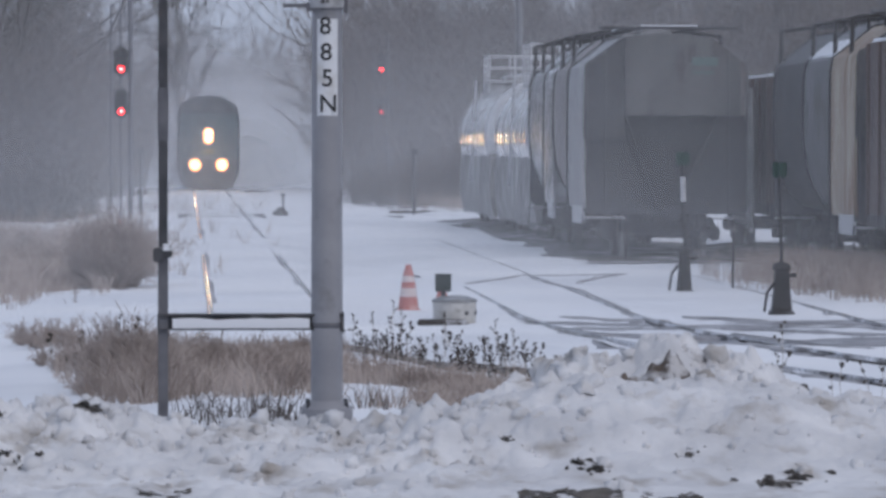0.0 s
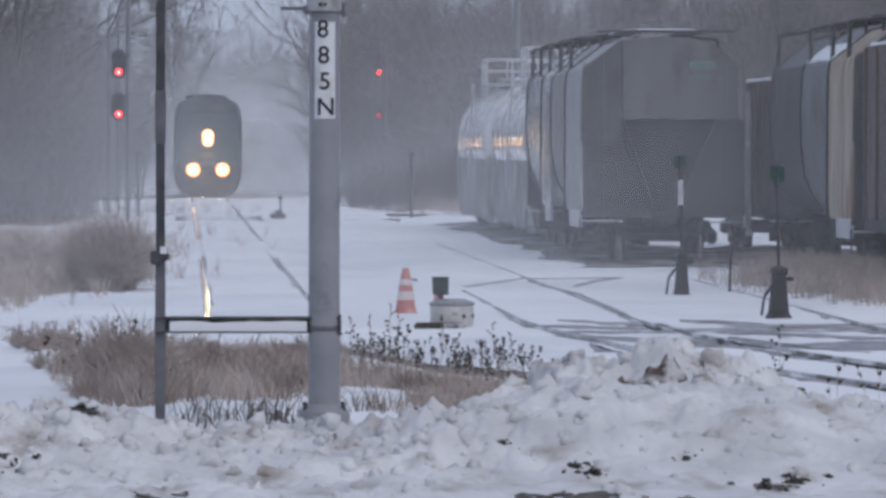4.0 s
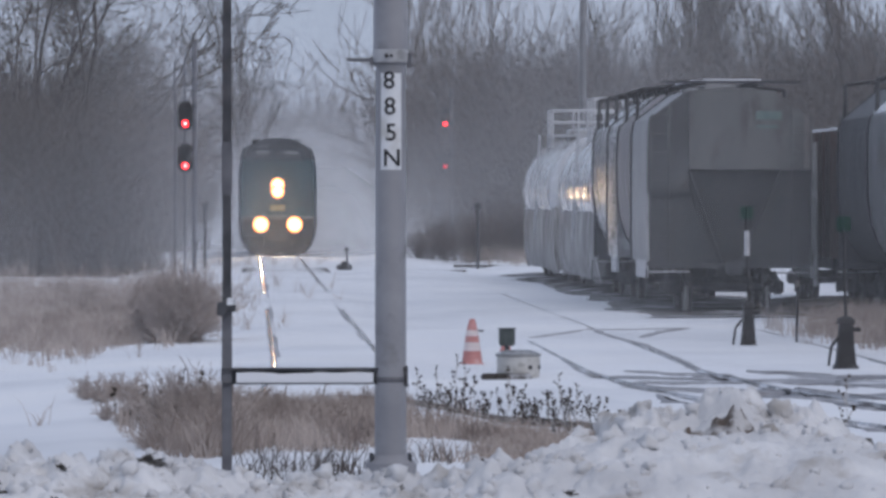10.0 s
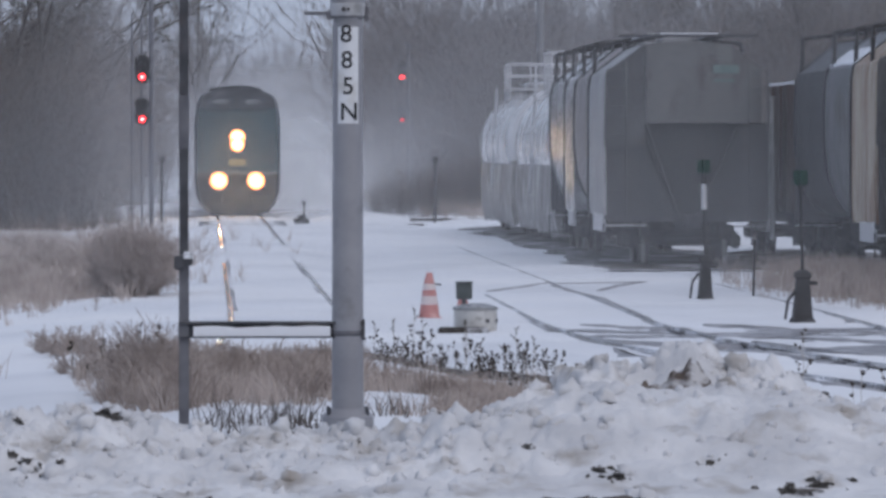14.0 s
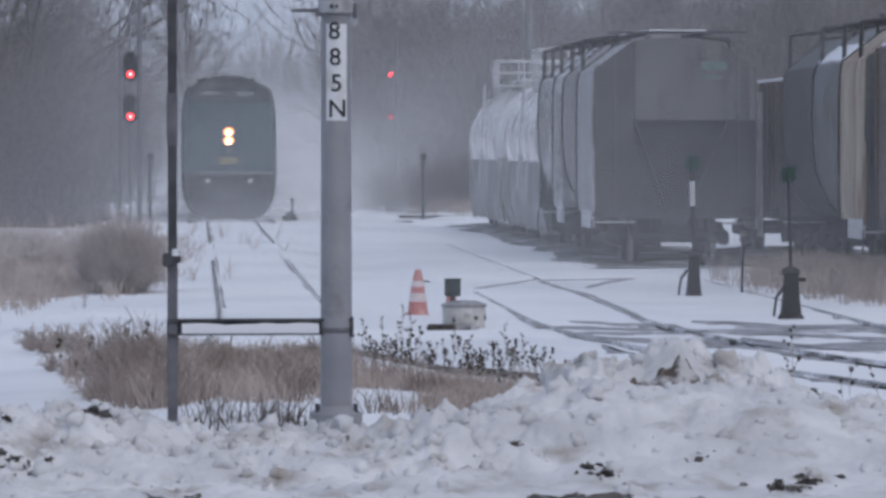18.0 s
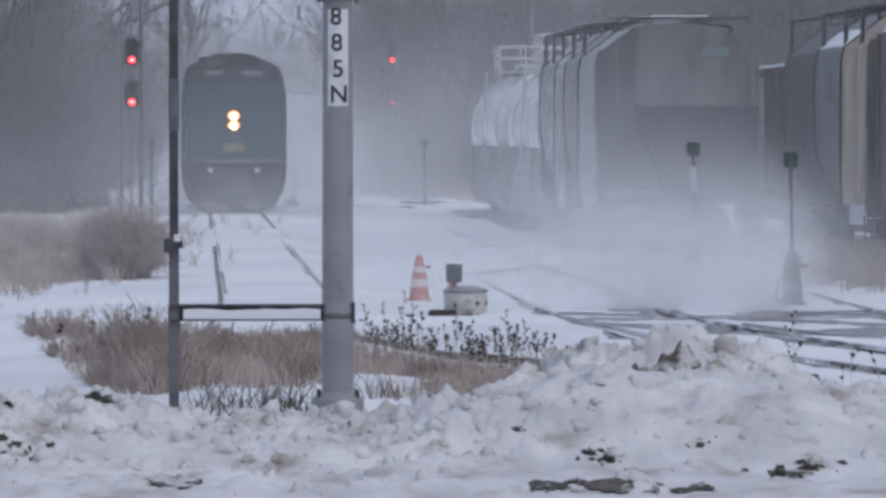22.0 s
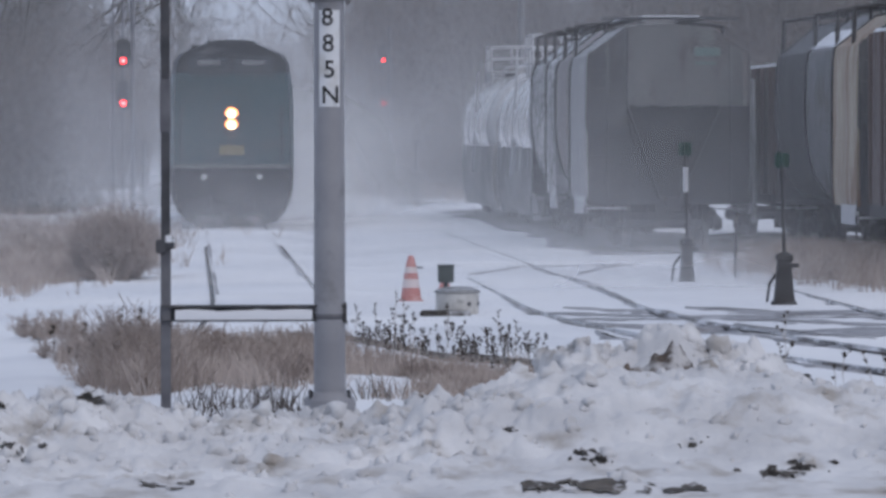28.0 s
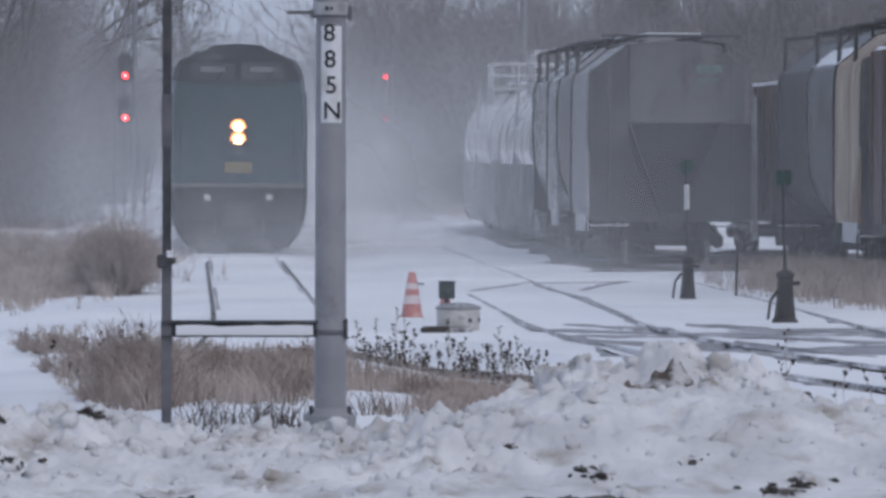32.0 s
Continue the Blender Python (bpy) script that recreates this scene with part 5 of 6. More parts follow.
for i in range(46):
    x = 10.8 + i * 0.78 + rnd.uniform(-0.5, 0.5)
    place_tree(poplars, x, 190 + rnd.uniform(-8, 40) + (75 if x < 16 else 0), rnd, rnd.uniform(0.72, 1.12), "tall bare narrow tree in a winter wood", "trees along the yard")
for i in range(46):
    x = -30 + i * 3.3 + rnd.uniform(-1.5, 1.5)
    place_tree(poplars + oaks, x, 560 + rnd.uniform(-60, 90), rnd, rnd.uniform(0.62, 0.95), "distant bare tree in a hazy wood", "distant trees")


def place_thicket(x, y, k):
    ob = thing("thicket", pose(x, y, -0.2, 0, 0, rnd.uniform(0, 360)) @ Matrix.Diagonal((k, k, k, 1)), "dense leafless scrub of grey-brown stems", "scrub", "scrub along the yard")
    part("stems", rnd.choice(thickets), None, ob)


for i in range(24):
    x = rnd.uniform(-20, -3.8)
    place_thicket(x, rnd.uniform(188, 212) if x < -7.5 else rnd.uniform(206, 222), rnd.uniform(0.7, 1.05))
for i in range(30):
    place_thicket(rnd.uniform(-12.5, -4.0), rnd.uniform(144, 158), rnd.uniform(0.5, 0.72))
for i in range(60):
    x = rnd.uniform(9.8, 42)
    place_thicket(x, rnd.uniform(182, 215) + (22 if x < 13 else 0), rnd.uniform(0.8, 1.2))
for i in range(60):
    place_thicket(-40 + i * 2.6 + rnd.uniform(-1, 1), rnd.uniform(500, 540), rnd.uniform(1.3, 2.0))

for x, y, k in ((7.0, 165, 0.2), (7.9, 160, 0.25), (8.6, 163, 0.3), (6.3, 168, 0.17), (9.4, 158, 0.3)):
    place_thicket(x, y, k)

far = Twigs()
for _ in range(3600):
    x = rnd.uniform(-40, -5.2) if rnd.random() < 0.42 else rnd.uniform(10.8, 60)
    y, h = rnd.uniform(228, 300), rnd.uniform(2.5, 8.5) * rnd.uniform(0.6, 1.0)
    p, lean = Vector((x, y, -0.3)), Vector((rnd.gauss(0, 0.07), 0, 1))
    far.tube(p, p + lean * h * 0.6, rnd.uniform(0.07, 0.16), 0.07)
    far.tube(p + lean * h * 0.6, p + lean * h + Vector((rnd.gauss(0, 0.4), 0, 0)), 0.07, 0.03)
    for _ in range(2):
        q = p + lean * h * rnd.uniform(0.3, 0.8)
        far.tube(q, q + Vector((rnd.gauss(0, 0.8), rnd.gauss(0, 0.4), rnd.uniform(0.8, 2.2))), 0.04, 0.02)
tagged(new("far_woods", far.mesh("far_woods", BARK)), "dense leafless wood behind the yard, grey with blown snow", "woods", kind="stuff")

mast = thing("utility_pole", pose(11.75, 160, -0.2), "pale slender utility pole behind the tank cars", "utility pole")
part("pole", shape(spin, [(0.14, 0), (0.11, 12)], n=14), WOODPOLE, mast)
part("cross_arm", boxes(((0, -0.12, 11.4), (2.2, 0.1, 0.12)), bevel=0.01), WOODPOLE, mast)
for px in (-80, 100):
    far_pole = thing("utility_pole", pose(px, 420 + (px - 10) / 9, -0.3), "distant wooden pole carrying power lines", "utility pole", "power line poles")
    part("pole", shape(spin, [(0.2, 0), (0.14, 31)], n=10), WOODPOLE, far_pole)
    part("cross_arm", boxes(((0, 0, 24.3), (2.4, 0.2, 0.25)), ((0, 0, 29.6), (2.4, 0.2, 0.25)), bevel=0.02), WOODPOLE, far_pole)
for z in (13.4, 16.5):
    w = Twigs()
    last = None
    for k in range(25):
        u = -1 + k / 12
        p = Vector((10 + u * 90, 420 + u * 10, z * 1.75 + 3.0 * u * u - 2.2))
        if last is not None:
            w.tube(last, p, 0.03, 0.03)
        last = p
    tagged(new("power_line", w.mesh("power_line", BLACK)), "thin power line sagging across the sky", "power line", "power lines")


# ---- dead grass, bushes, weeds ----
def grass_bed(name, places, rnd, count, height, label, mat=None, cleared=True):
    """Blades of dead grass in tufts: places are (x, y, half width, half depth, weight, height factor)."""
    verts, faces = [], []
    total = sum(p[4] for p in places)
    for px, py, wx, wy, weight, hf in places:
        for _ in range(int(count * weight / total)):
            x, y = px + rnd.gauss(0, 0.62) * wx, py + rnd.gauss(0, 0.6) * wy
            if cleared and ((y > 36 and rough_noise(x, y, 0.9, 6.6) < -0.16) or (x < -0.85 and y < 43) or 35.9 < y < (39.2 if x < 1.2 else 37.2)):
                continue
            z0 = max(ground_z(x, y), bank_z(x, y) if y < 34.6 else -1) - 0.02
            for _ in range(7):
                h = height * hf * rnd.uniform(0.3, 1.15)
                bx, by = x + rnd.gauss(0, 0.05), y + rnd.gauss(0, 0.05)
                lx, ly, w = rnd.gauss(0, 0.5) * h, rnd.gauss(0, 0.4) * h, rnd.uniform(0.0028, 0.006)
                k = len(verts)
                verts += [(bx - w, by, z0), (bx + w, by, z0), (bx + lx * 0.4 + w * 0.8, by + ly * 0.4, z0 + h * 0.6), (bx + lx * 0.4 - w * 0.8, by + ly * 0.4, z0 + h * 0.6), (bx + lx, by + ly, z0 + h)]
                faces += [(k, k + 1, k + 2, k + 3), (k + 3, k + 2, k + 4)]
    tagged(new(name, strips(name, verts, faces, mat or STRAW)), label, "dead grass", kind="stuff")


rnd = random.Random(8)
grass_bed("dead_grass", [(0.25, 42.2, 0.95, 3.0, 5.5, 0.8), (-0.42, 41.4, 0.3, 2.4, 3.4, 1.2), (0.7, 43, 0.9, 1.8, 3, 0.9), (1.85, 40.8, 0.6, 2.3, 4.2, 0.52), (2.55, 40.9, 0.6, 2.1, 4.0, 0.5),
                         (2.2, 40.6, 0.8, 0.6, 1.4, 0.5)], rnd, 3300, 0.40, "strip of tall brown dead grass poking out of snow")
grass_bed("field_grass", [(-4.5, 86, 2.6, 8, 2, 1.0), (-6, 115, 4, 14, 2.5, 1.2), (-2.4, 72, 0.9, 4, 1.0, 0.8), (-9, 155, 7, 12, 2, 1.6), (9.2, 160, 1.2, 10, 0.5, 1.6), (-3.0, 80, 1.6, 6, 4.0, 0.9), (-4.2, 98, 2.4, 9, 5.0, 1.0), (10.7, 70, 1.2, 5, 5.0, 1.25)], rnd, 10800, 0.45, "sparse brown grass standing in the snowy field")


grass_bed("weed_stubble", [(0.45, 36.6, 0.55, 1.6, 3, 0.8), (0.1, 35.2, 0.3, 0.6, 1.2, 1.0), (0.75, 35.0, 0.25, 0.6, 1.2, 0.9), (1.9, 38.6, 0.5, 1.0, 1.0, 0.7)], rnd, 50, 0.34, "thin dead stalks standing out of the snow behind the bank", BARK, False)


def dead_bush(seed, height, width, stems=70):
    r = random.Random(seed)
    tw = Twigs()
    for _ in range(stems):
        a = r.uniform(0, 2 * math.pi)
        d = Vector((math.cos(a) * r.uniform(0, 0.7) * width / height, math.sin(a) * r.uniform(0, 0.7) * width / height, 1)).normalized()
        grow(tw, r, Vector((math.cos(a) * 0.12 * width, math.sin(a) * 0.12 * width, -0.05)), d, height * r.uniform(0.3, 0.55), 0.008, 2, 0.02, 0.6, 0.004)
    return tw.mesh("crown", BUSH)


BUSHES = [dead_bush(61, 1.15, 1.3, 120), dead_bush(62, 1.35, 1.3, 170), dead_bush(63, 0.55, 1.2, 110), dead_bush(64, 0.5, 1.3, 45)]
for x, y, kind, k in ((-1.2, 71, 1, 0.95), (-0.95, 71.8, 1, 0.8), (-1.4, 71.5, 1, 0.85), (-1.15, 72.5, 1, 1.0), (-1.25, 71.6, 1, 0.9), (-1.5, 50.5, 3, 0.85), (-1.75, 51.5, 3, 0.8), (-1.38, 46.2, 3, 0.6), (-1.15, 45.0, 3, 0.55), (-1.0, 47.5, 3, 0.8), (-0.62, 42, 0, 0.7), (-0.35, 41.5, 0, 0.55),
                      (-0.8, 41, 3, 0.8), (0.5, 43.5, 2, 0.9), (1.2, 44.5, 2, 0.9), (0.1, 43, 2, 1.0), (-3.6, 100, 3, 1.6), (-4.5, 108, 3, 1.8), (-2.6, 82, 3, 1.6), (-3.4, 88, 3, 1.6)):
    ob = thing("dead_bush", pose(x, y, ground_z(x, y), 0, 0, rnd.uniform(0, 360)) @ Matrix.Diagonal((k, k, k, 1)), "brown leafless bush standing in snow", "bush", "dead bushes")
    part("crown", BUSHES[kind], None, ob)


def head_mesh(seed):
    r, bm = random.Random(seed), bmesh.new()
    rr = 0.013
    bmesh.ops.create_icosphere(bm, subdivisions=1, radius=rr, matrix=Matrix.Diagonal((1.0, 1.0, r.uniform(0.8, 1.3), 1)))
    for _ in range(5):
        u = Vector((r.gauss(0, 0.8), r.gauss(0, 0.8), 0.7)).normalized()
        tube(bm, (0, 0, 0), u * rr * 2.0, rr * 0.4, rr * 0.15, 4)
    return mesh_of("seed_head", bm, SEED)


HEADS = [head_mesh(k) for k in range(4)]


unit_shoot = Twigs()
unit_shoot.tube(Vector((0, 0, 0)), Vector((0, 0, 1)), 0.0026, 0.002)
SHOOT = unit_shoot.mesh("shoot", STEM)


def weed_shape(seed, h):
    """A bent stem in one piece, its side shoots, and the places of its seed heads."""
    r = random.Random(seed)
    d = Vector((r.gauss(0, 0.10), r.gauss(0, 0.08), 1)).normalized()
    p, tips, shoots, line = Vector((0, 0, -0.04)), [], [], [Vector((0, 0, -0.04))]
    for s in range(4):
        q = p + d * h / 4
        line.append(q)
        d = (d + Vector((r.gauss(0, 0.1), r.gauss(0, 0.1), 0))).normalized()
        if s >= 1:
            for _ in range(r.choice((1, 2))):
                e = (d + Vector((r.gauss(0, 0.5), r.gauss(0, 0.4), 0.1))).normalized()
                size = h * r.uniform(0.1, 0.25)
                shoots.append(Matrix.Translation(q) @ e.to_track_quat("Z", "Y").to_matrix().to_4x4() @ Matrix.Diagonal((1, 1, size, 1)))
                tips.append((q + e * size, r.uniform(0.8, 1.6)))
        p = q
    tips.append((p, r.uniform(1.0, 1.9)))
    bm = bmesh.new()
    loft(bm, [[c + Vector((0.003 * math.cos(a), 0.003 * math.sin(a), 0)) for a in (0, 2.09, 4.19)] for c in line])
    return mesh_of("stem", bm, STEM), tips, shoots


WEEDS = [weed_shape(70 + k, h) for k, h in enumerate((0.26, 0.32, 0.22, 0.36, 0.28, 0.42))]
spots = []
for _ in range(290):
    u = rnd.random()
    spots.append((1.75 + u * 1.85 + rnd.gauss(0, 0.06), 47.0 - u * 3.0 + rnd.gauss(0, 1.9), rnd.choice((0.3, 0.35, 0.4, 0.45, 0.5, 0.6, 0.95))))
for _ in range(60):
    spots.append((rnd.gauss(-0.65, 0.25), rnd.uniform(43.5, 47.5), rnd.uniform(0.7, 1.25)))
for x, y, k in ((5.3, 40, 1.1), (5.05, 38.5, 0.9), (4.9, 38, 1.0), (5.5, 38.4, 0.8), (5.75, 39.5, 1.0), (4.65, 37, 0.8), (4.3, 37, 0.7), (5.9, 38.8, 0.9), (6.1, 39.5, 1.0), (6.4, 39, 1.1), (3.75, 40.2, 0.8), (3.5, 40.8, 0.9), (3.3, 41.2, 0.8), (4.95, 36, 0.6)):
    spots.append((x, y, k * 1.15))
for x, y, k in spots:
    ob = thing("dried_weed", pose(x, y, ground_z(x, y), 0, 0, rnd.uniform(0, 360)) @ Matrix.Diagonal((k, k, k * rnd.uniform(0.75, 1.15), 1)), "dried weed with dark seed heads on thin stems", "weed", "dried weeds")
    stem, heads, shoots = rnd.choice(WEEDS)
    for m in shoots:
        part("shoot", SHOOT, None, ob, m=m)
    part("stem", stem, None, ob)
    for t, size in heads:
        size = size * (1.1 if k < 0.9 else 0.75)
        part("seed_head", rnd.choice(HEADS), None, ob, m=Matrix.Translation(t) @ Matrix.Diagonal((size, size, size, 1)))


# ---- blowing snow ----
def snow_veil_material(name, density, gate, left, right, z_low, z_high, streak, seed):
    """Airborne snow dust: thin, lit by the sky, denser in drifting clouds. gate: (place along the veil, factor)."""
    m = bpy.data.materials.new(name)
    m.use_nodes = True
    n, l = m.node_tree.nodes, m.node_tree.links
    n.clear()
    out, mix, clear = n.new("ShaderNodeOutputMaterial"), n.new("ShaderNodeMixShader"), n.new("ShaderNodeBsdfTransparent")
    dust, back_lit, both = n.new("ShaderNodeBsdfDiffuse"), n.new("ShaderNodeBsdfTranslucent"), n.new("ShaderNodeMixShader")
    for b in (dust, back_lit):
        b.inputs["Color"].default_value = (0.96, 0.965, 0.98, 1)
    l.new(dust.outputs[0], both.inputs[1])
    l.new(back_lit.outputs[0], both.inputs[2])
    co, sep = n.new("ShaderNodeTexCoord"), n.new("ShaderNodeSeparateXYZ")
    l.new(co.outputs["Object"], sep.inputs[0])
    place = n.new("ShaderNodeMapRange")
    place.inputs[1].default_value, place.inputs[2].default_value = left, right
    l.new(sep.outputs[0], place.inputs[0])
    ramp = n.new("ShaderNodeValToRGB")
    ramp.color_ramp.interpolation = "EASE"
    el = ramp.color_ramp.elements
    while len(el) < len(gate):
        el.new(0.5)
    for e, (u, v) in zip(el, gate):
        e.position, e.color = (u - left) / (right - left), (v / 2, v / 2, v / 2, 1)
    l.new(place.outputs[0], ramp.inputs[0])
    stretch = n.new("ShaderNodeMapping")
    stretch.inputs["Scale"].default_value = streak
    stretch.inputs["Location"].default_value = (seed, seed * 0.37, seed * 1.7)
    l.new(co.outputs["Object"], stretch.inputs[0])
    cloudy = n.new("ShaderNodeTexNoise")
    cloudy.inputs["Scale"].default_value, cloudy.inputs["Detail"].default_value, cloudy.inputs["Roughness"].default_value = 1, 4, 0.55
    l.new(stretch.outputs[0], cloudy.inputs[0])
    lumps = n.new("ShaderNodeMapRange")
    lumps.inputs[1].default_value, lumps.inputs[2].default_value, lumps.inputs[3].default_value, lumps.inputs[4].default_value = 0.3, 0.72, 0.35, 1.5
    l.new(cloudy.outputs[0], lumps.inputs[0])
    foot, top = n.new("ShaderNodeMapRange"), n.new("ShaderNodeMapRange")
    foot.interpolation_type = top.interpolation_type = "SMOOTHSTEP"
    foot.inputs[1].default_value, foot.inputs[2].default_value = -0.2, z_low
    top.inputs[1].default_value, top.inputs[2].default_value, top.inputs[3].default_value, top.inputs[4].default_value = z_low, z_high, 1.0, 0.0 if name in ("whirled_snow", "trailing_snow") else 0.12
    l.new(sep.outputs[2], foot.inputs[0])
    l.new(sep.outputs[2], top.inputs[0])
    value = ramp.outputs[0]
    for other in (lumps.outputs[0], foot.outputs[0], top.outputs[0]):
        mul = n.new("ShaderNodeMath")
        mul.operation = "MULTIPLY"
        l.new(value, mul.inputs[0])
        l.new(other, mul.inputs[1])
        value = mul.outputs[0]
    mul = n.new("ShaderNodeMath")
    mul.operation, mul.use_clamp = "MULTIPLY", True
    mul.inputs[1].default_value = density * 2
    l.new(value, mul.inputs[0])
    l.new(mul.outputs[0], mix.inputs[0])
    l.new(clear.outputs[0], mix.inputs[1])
    l.new(both.outputs[0], mix.inputs[2])
    l.new(mix.outputs[0], out.inputs[0])
    return m


WIND = 4.0
# how thick the drifting snow is as it passes, second by second
GUSTS = [(-8, 1.0), (0, 0.95), (4, 0.9), (6, 0.75), (7.5, 0.36), (9, 0.18), (11, 0.18), (14, 0.34), (16.5, 0.72), (19, 0.78), (22, 0.9), (25, 0.88), (28, 0.74), (32, 0.72), (44, 0.7)]
VEILS = []


def snow_veil(y, density, z_low, z_high, height, seed, streak, steady):
    left, right = -90.0, 260.0
    gate = [(0.055 * y + t * WIND, steady + (1 - steady) * v) for t, v in GUSTS]
    verts, faces, nx, nz = [], [], 70, 4
    for j in range(nz + 1):
        for i in range(nx + 1):
            x, z = left + (right - left) * i / nx, -0.3 + height * j / nz
            verts.append((x, 1.2 * rough_noise(x, seed, 0.09, seed) + 0.10 * z, z))
    for j in range(nz):
        for i in range(nx):
            k = j * (nx + 1) + i
            faces.append((k, k + 1, k + nx + 2, k + nx + 1))
    me = strips("snow_veil", verts, faces, snow_veil_material("airborne_snow", density, gate, left, right, z_low, z_high, streak, seed))
    me.shade_smooth()
    ob = tagged(new("snow_veil", me), "thin veil of wind-blown snow drifting across the yard", "blowing snow", kind="stuff")
    VEILS.append((ob, y))


for k, (y, density, z_low, z_high, steady) in enumerate(((51, 0.06, 0.6, 5, 0.2), (61, 0.07, 0.5, 5.5, 0.2), (72, 0.06, 0.4, 6, 0.2), (84, 0.075, 0.3, 6.5, 0.2), (98, 0.062, 0.2, 7, 0), (117, 0.06, 0.2, 7.5, 0.1),
                                                         (138, 0.07, 0.2, 6.8, 0.0), (224, 0.22, 0.2, 9, 0.6), (231, 0.28, 0.2, 8, 0.7), (240, 0.42, 0.3, 6.5, 0.85), (330, 0.6, 0.5, 9, 0.9), (450, 0.45, 0.5, 22, 0.95))):
    snow_veil(y, density, z_low, z_high, 12 + y * 0.12, 3.7 * k + 1.3, (0.09, 0.1, 0.22) if y > 100 else (0.16, 0.2, 0.4), steady)


GUST_TRACKS = []
# puffs of snow whirled up round the standing cars: depth, density, half width, height, place at 21 s, speed
for y, density, half, high, mid, speed, seed in ((75, 0.22, 3.4, 3.2, 7.0, 1.0, 5.1), (79, 0.24, 3.2, 4.2, 7.8, 0.9, 8.3), (86, 0.24, 3.6, 4.2, 8.4, 0.8, 2.2)):
    verts, faces, nx, nz = [], [], 24, 6
    for j in range(nz + 1):
        for i in range(nx + 1):
            x, z = -half * 1.6 + 3.2 * half * i / nx, -0.3 + (high + 2) * j / nz
            verts.append((x, 0.8 * rough_noise(x, z, 0.3, seed), z))
    for j in range(nz):
        for i in range(nx):
            q = j * (nx + 1) + i
            faces.append((q, q + 1, q + nx + 2, q + nx + 1))
    gate = [(-half * 1.5, 0), (-half * 0.9, 0.25), (-half * 0.3, 1.0), (half * 0.3, 1.0), (half * 0.9, 0.25), (half * 1.5, 0)]
    me = strips("snow_puff", verts, faces, snow_veil_material("whirled_snow", density, gate, -half * 1.6, half * 1.6, 0.5, high, (0.28, 0.3, 0.5), seed))
    me.shade_smooth()
    GUST_TRACKS.append((tagged(new("snow_puff", me), "puff of snow whirled up round the freight cars", "blowing snow", kind="stuff"), y, mid, speed))

NEAR_PUFFS = []
YARD_HAZE = []
LEADS = []


def dust_sheet(name, label, x0, x1, high, nx, nz, seed, mat):
    verts, faces = [], []
    for j in range(nz + 1):
        for i in range(nx + 1):
            x, z = x0 + (x1 - x0) * i / nx, -0.3 + (high + 0.3) * j / nz
            verts.append((x, 0.8 * rough_noise(x, z, 0.3, seed), z))
    for j in range(nz):
        for i in range(nx):
            q = j * (nx + 1) + i
            faces.append((q, q + 1, q + nx + 2, q + nx + 1))
    me = strips(name, verts, faces, mat)
    me.shade_smooth()
    return tagged(new(name, me), label, "blowing snow", kind="stuff")


# low gust over the turnout, haze over the wood behind the yard, powder thrown up before the engine
bell = [(-6.0, 0), (-3.2, 0.3), (-1.0, 1.0), (0.8, 1.0), (1.9, 0.3), (3.0, 0)]
NEAR_PUFFS.append(dust_sheet("snow_puff", "low gust of snow sweeping over the turnout", -6.4, 6.4, 3.4, 24, 6, 3.9, snow_veil_material("whirled_snow", 0.85, bell, -6.4, 6.4, 0.3, 2.4, (0.3, 0.3, 0.6), 3.9)))
NEAR_PUFFS.append(dust_sheet("snow_puff", "gust of snow whirled up before the hopper car", -6.4, 6.4, 4.4, 24, 6, 7.2, snow_veil_material("whirled_snow", 0.8, bell, -6.4, 6.4, 0.3, 2.6, (0.3, 0.3, 0.6), 7.2)))
for y, x0, x1, high, density, gate, seed in ((176, -20, 80, 30, 0.21, [(3, 0), (7, 1.0), (16, 1.0), (23, 0.3), (80, 0.3)], 6.4), (80, -4, 40, 14, 0.075, [(3, 0), (6.5, 1.0), (14, 1.0), (22, 0.6), (40, 0.6)], 1.6),
                                              (143, -60, 4, 20, 0.25, [(-60, 0.2), (-6.2, 0.3), (-4.5, 0.55), (-2.8, 1.0), (-1.4, 0.4), (1, 0)], 8.1)):
    YARD_HAZE.append((dust_sheet("snow_haze", "pale haze of snow hanging in the air", x0, x1, high, 60, 6, seed, snow_veil_material("hanging_snow", density, gate, x0, x1, 0.3, high, (0.05, 0.1, 0.1), seed)), y))
small = [(-2.6, 0), (-1.8, 0.3), (-0.8, 1.0), (0.8, 1.0), (1.8, 0.3), (2.6, 0)]
LEADS.append(dust_sheet("snow_cloud", "powder snow thrown up before the engine", -3, 3, 2.6, 16, 6, 9.4, snow_veil_material("trailing_snow", 0.3, small, -3, 3, 0.1, 1.7, (0.6, 0.3, 0.8), 9.4)))

haze = [(-2.2, 0), (-1.5, 0.6), (-0.7, 1.0), (0.7, 1.0), (1.5, 0.6), (2.2, 0)]
GLITTER = dust_sheet("snow_cloud", "fine snow drifting through the beams of the headlights", -2.4, 2.4, 5.2, 16, 8, 2.4, snow_veil_material("beam_snow", 0.06, haze, -2.4, 2.4, 0.3, 5.2, (0.5, 0.3, 0.5), 2.4))

TRAILS = []
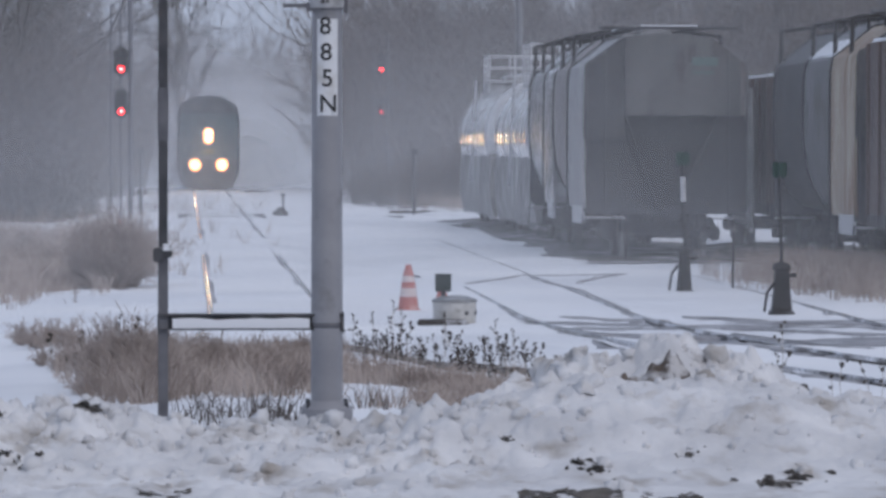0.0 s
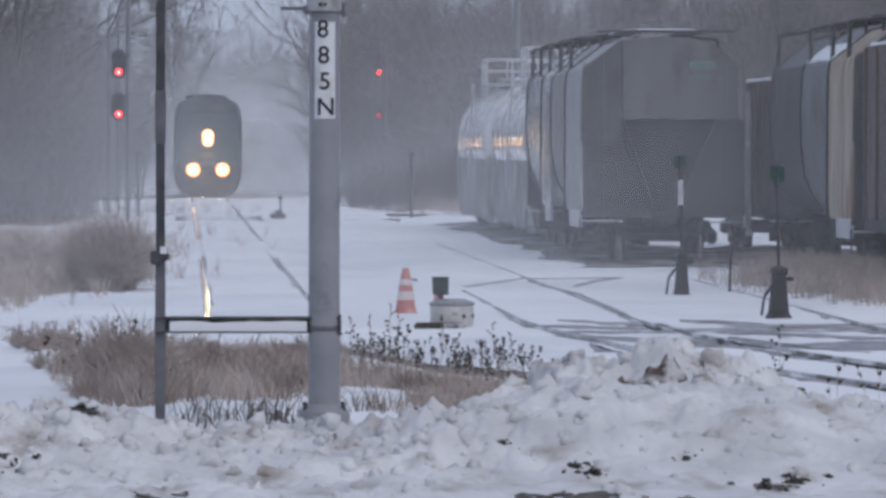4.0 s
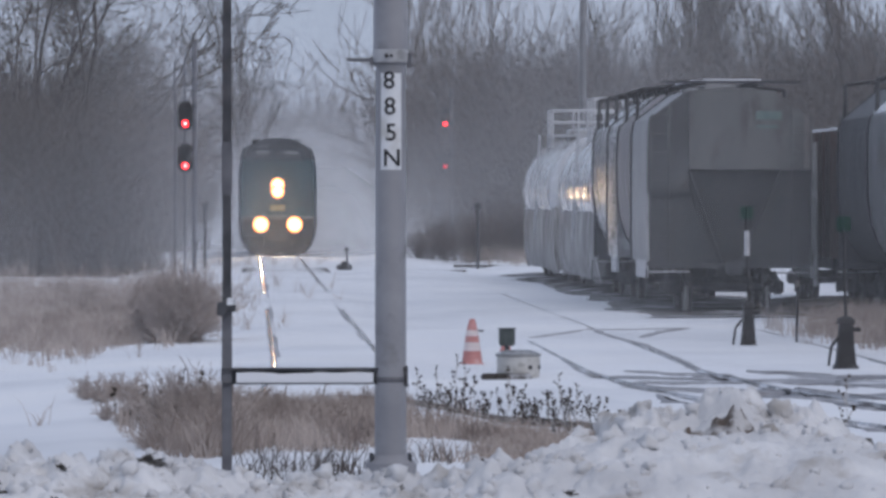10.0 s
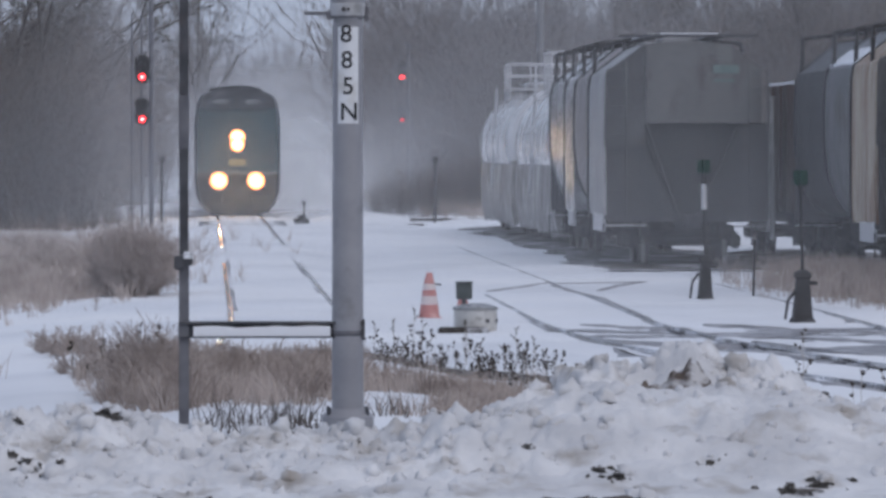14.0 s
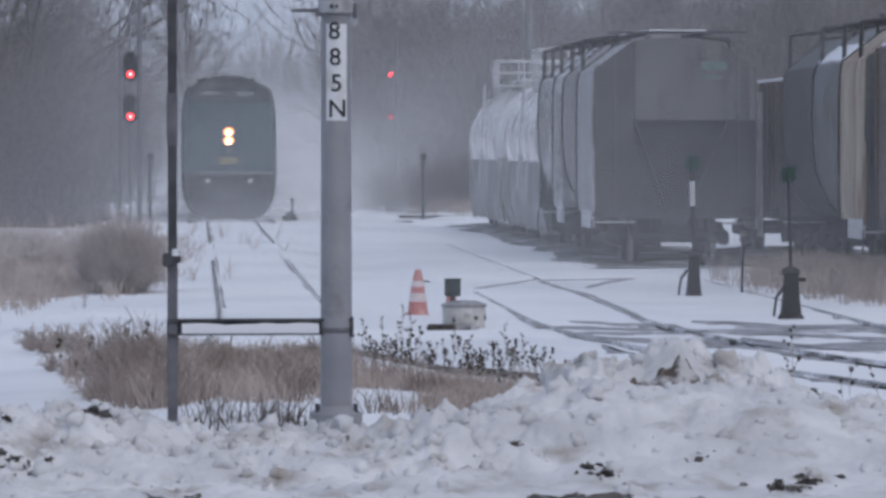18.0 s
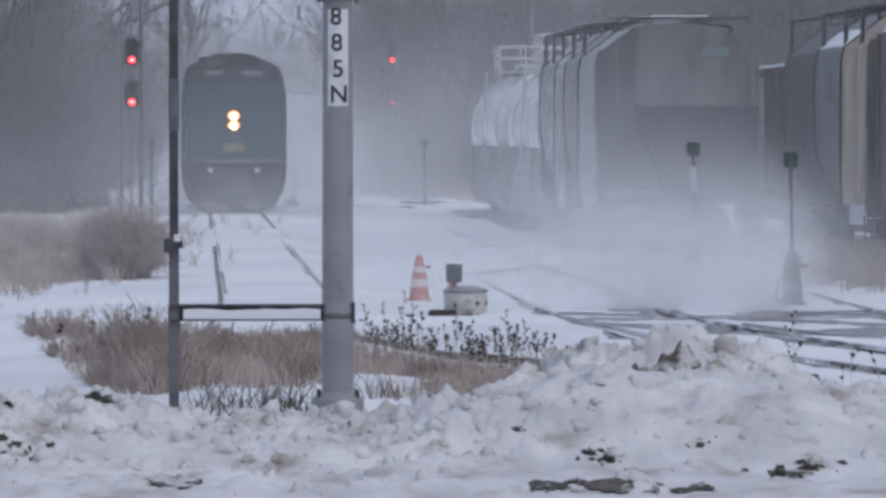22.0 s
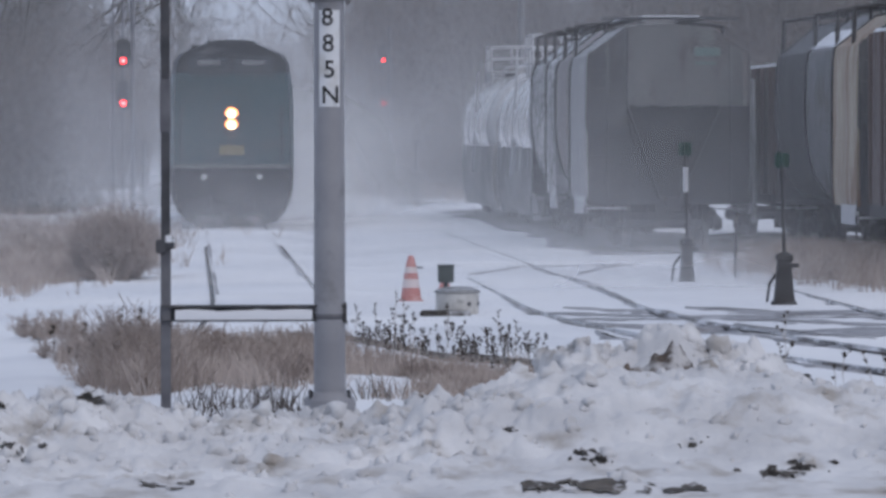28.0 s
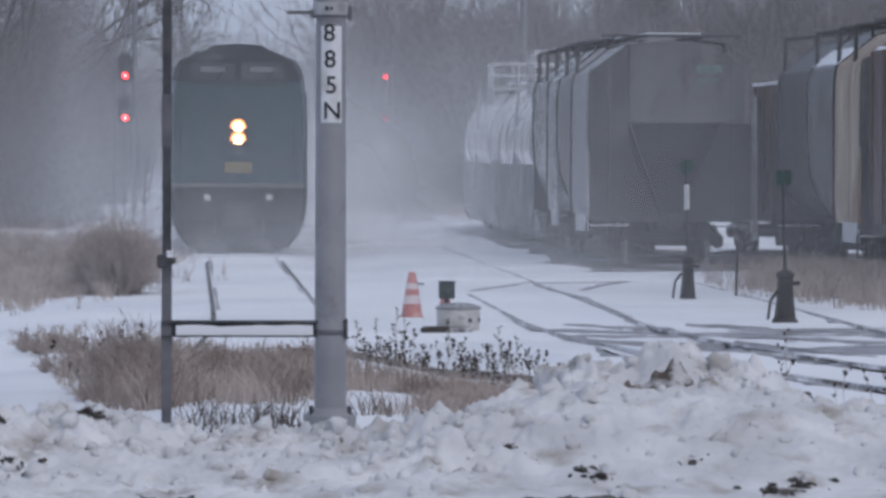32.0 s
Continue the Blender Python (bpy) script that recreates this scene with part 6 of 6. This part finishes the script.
# snow whirled up behind the moving train: distance behind its front, middle, half width, height, density
for back_by, mid, half, high, density, seed in ((5, 2.2, 3.6, 3.4, 0.48, 4.1), (13, 2.4, 4.4, 4.4, 0.58, 7.7), (24, 2.6, 5.4, 5.4, 0.58, 1.9)):
    verts, faces, nx, nz = [], [], 26, 6
    for j in range(nz + 1):
        for i in range(nx + 1):
            x, z = -half * 1.6 + 3.2 * half * i / nx, -0.3 + (high + 3) * j / nz
            verts.append((x, 1.0 * rough_noise(x, z, 0.3, seed) + 0.15 * abs(x), z))
    for j in range(nz):
        for i in range(nx):
            q = j * (nx + 1) + i
            faces.append((q, q + 1, q + nx + 2, q + nx + 1))
    gate = [(-half * 1.5, 0), (-half * 0.9, 0.3), (-half * 0.3, 0.9), (half * 0.3, 1.0), (half * 0.9, 0.4), (half * 1.5, 0)]
    me = strips("snow_cloud", verts, faces, snow_veil_material("trailing_snow", density, gate, -half * 1.6, half * 1.6, 0.3, high + 1.5, (0.22, 0.3, 0.3), seed))
    me.shade_smooth()
    TRAILS.append((tagged(new("snow_cloud", me), "cloud of powder snow whirled up behind the train", "blowing snow", kind="stuff"), back_by, mid))


# ---- what moves ----
def engine_y(t):
    return 216 - 4.7 * t + 0.0303 * t * t


def motions():
    walk(engine, [(t, pose(MAIN_X - 0.06, engine_y(t), 0)) for t in range(0, 33, 2)])
    # The added glare discs fold into the nose to stand in for dimming.
    for lamp, x, y, z in GLAREDISCS:
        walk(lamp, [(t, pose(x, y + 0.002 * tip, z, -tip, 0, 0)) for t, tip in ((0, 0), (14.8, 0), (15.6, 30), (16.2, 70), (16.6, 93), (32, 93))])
    for ws, y in WHEELSETS:
        rows = []
        for k in range(0, 201):
            t = 32 * k / 200
            rows.append((t, pose(0, y, 0.51, math.degrees((216 - engine_y(t)) / 0.51))))
        walk(ws, rows)
    for veil, y in VEILS:
        walk(veil, [(t, pose(-WIND * t, y, 0)) for t in range(0, 33, 4)])

    for trail, back_by, mid in TRAILS:
        walk(trail, [(t, pose(mid, engine_y(t) + back_by, 0)) for t in range(0, 33, 2)])
    walk(NEAR_PUFFS[0], [(t, pose(x, 57.2, z)) for t, x, z in ((0, 9.5, -4.4), (12, 9.5, -4.4), (17.5, 9.0, -3.6), (19.6, 8.0, -1.6), (21, 7.0, 0), (22.4, 6.2, -0.5), (24, 5.6, -2.4), (26, 5, -4.2), (32, 4, -4.4))])
    walk(NEAR_PUFFS[1], [(t, pose(x, 65.5, z)) for t, x, z in ((0, 9.5, -5), (12, 9.5, -5), (17, 9.0, -3.6), (19, 8.4, -2.2), (21, 7.7, 0), (23, 7.5, -0.4), (25, 7.4, -0.8), (28, 7.4, -1.2), (30, 7.2, -1.6), (32, 7, -2.6))])
    for sheet, y in YARD_HAZE:
        walk(sheet, [(0, pose(0.8, y, 0)), (32, pose(-0.8, y, 0))])
    walk(GLITTER, [(t, pose(MAIN_X, engine_y(t) - 1.3, 0)) for t in range(0, 33, 2)])
    for lead in LEADS:
        walk(lead, [(t, pose(MAIN_X, engine_y(t) - 2.5, z)) for t, z in ((0, -2.2), (6, -2.0), (12, -1.6), (15, -1.2), (18, -0.3), (20, 0), (24, 0), (28, 0), (32, 0))])
    for puff, y, mid, speed in GUST_TRACKS:
        rows = ((0, 2.5, -6.6), (8, 2.5, -6.6), (15, 2.2, -6.2), (18, 1.6, -4.2), (19.6, 1.2, -2.0), (21, 0.8, 0), (23, -0.5, 0), (24, -0.7, -0.4), (25, -1.0, -1.1), (28, -1.3, -1.7), (30, -1.5, -2.2), (32, -1.7, -2.5))
        walk(puff, [(t, pose(mid + speed * dx, y, dz)) for t, dx, dz in rows])


motions()
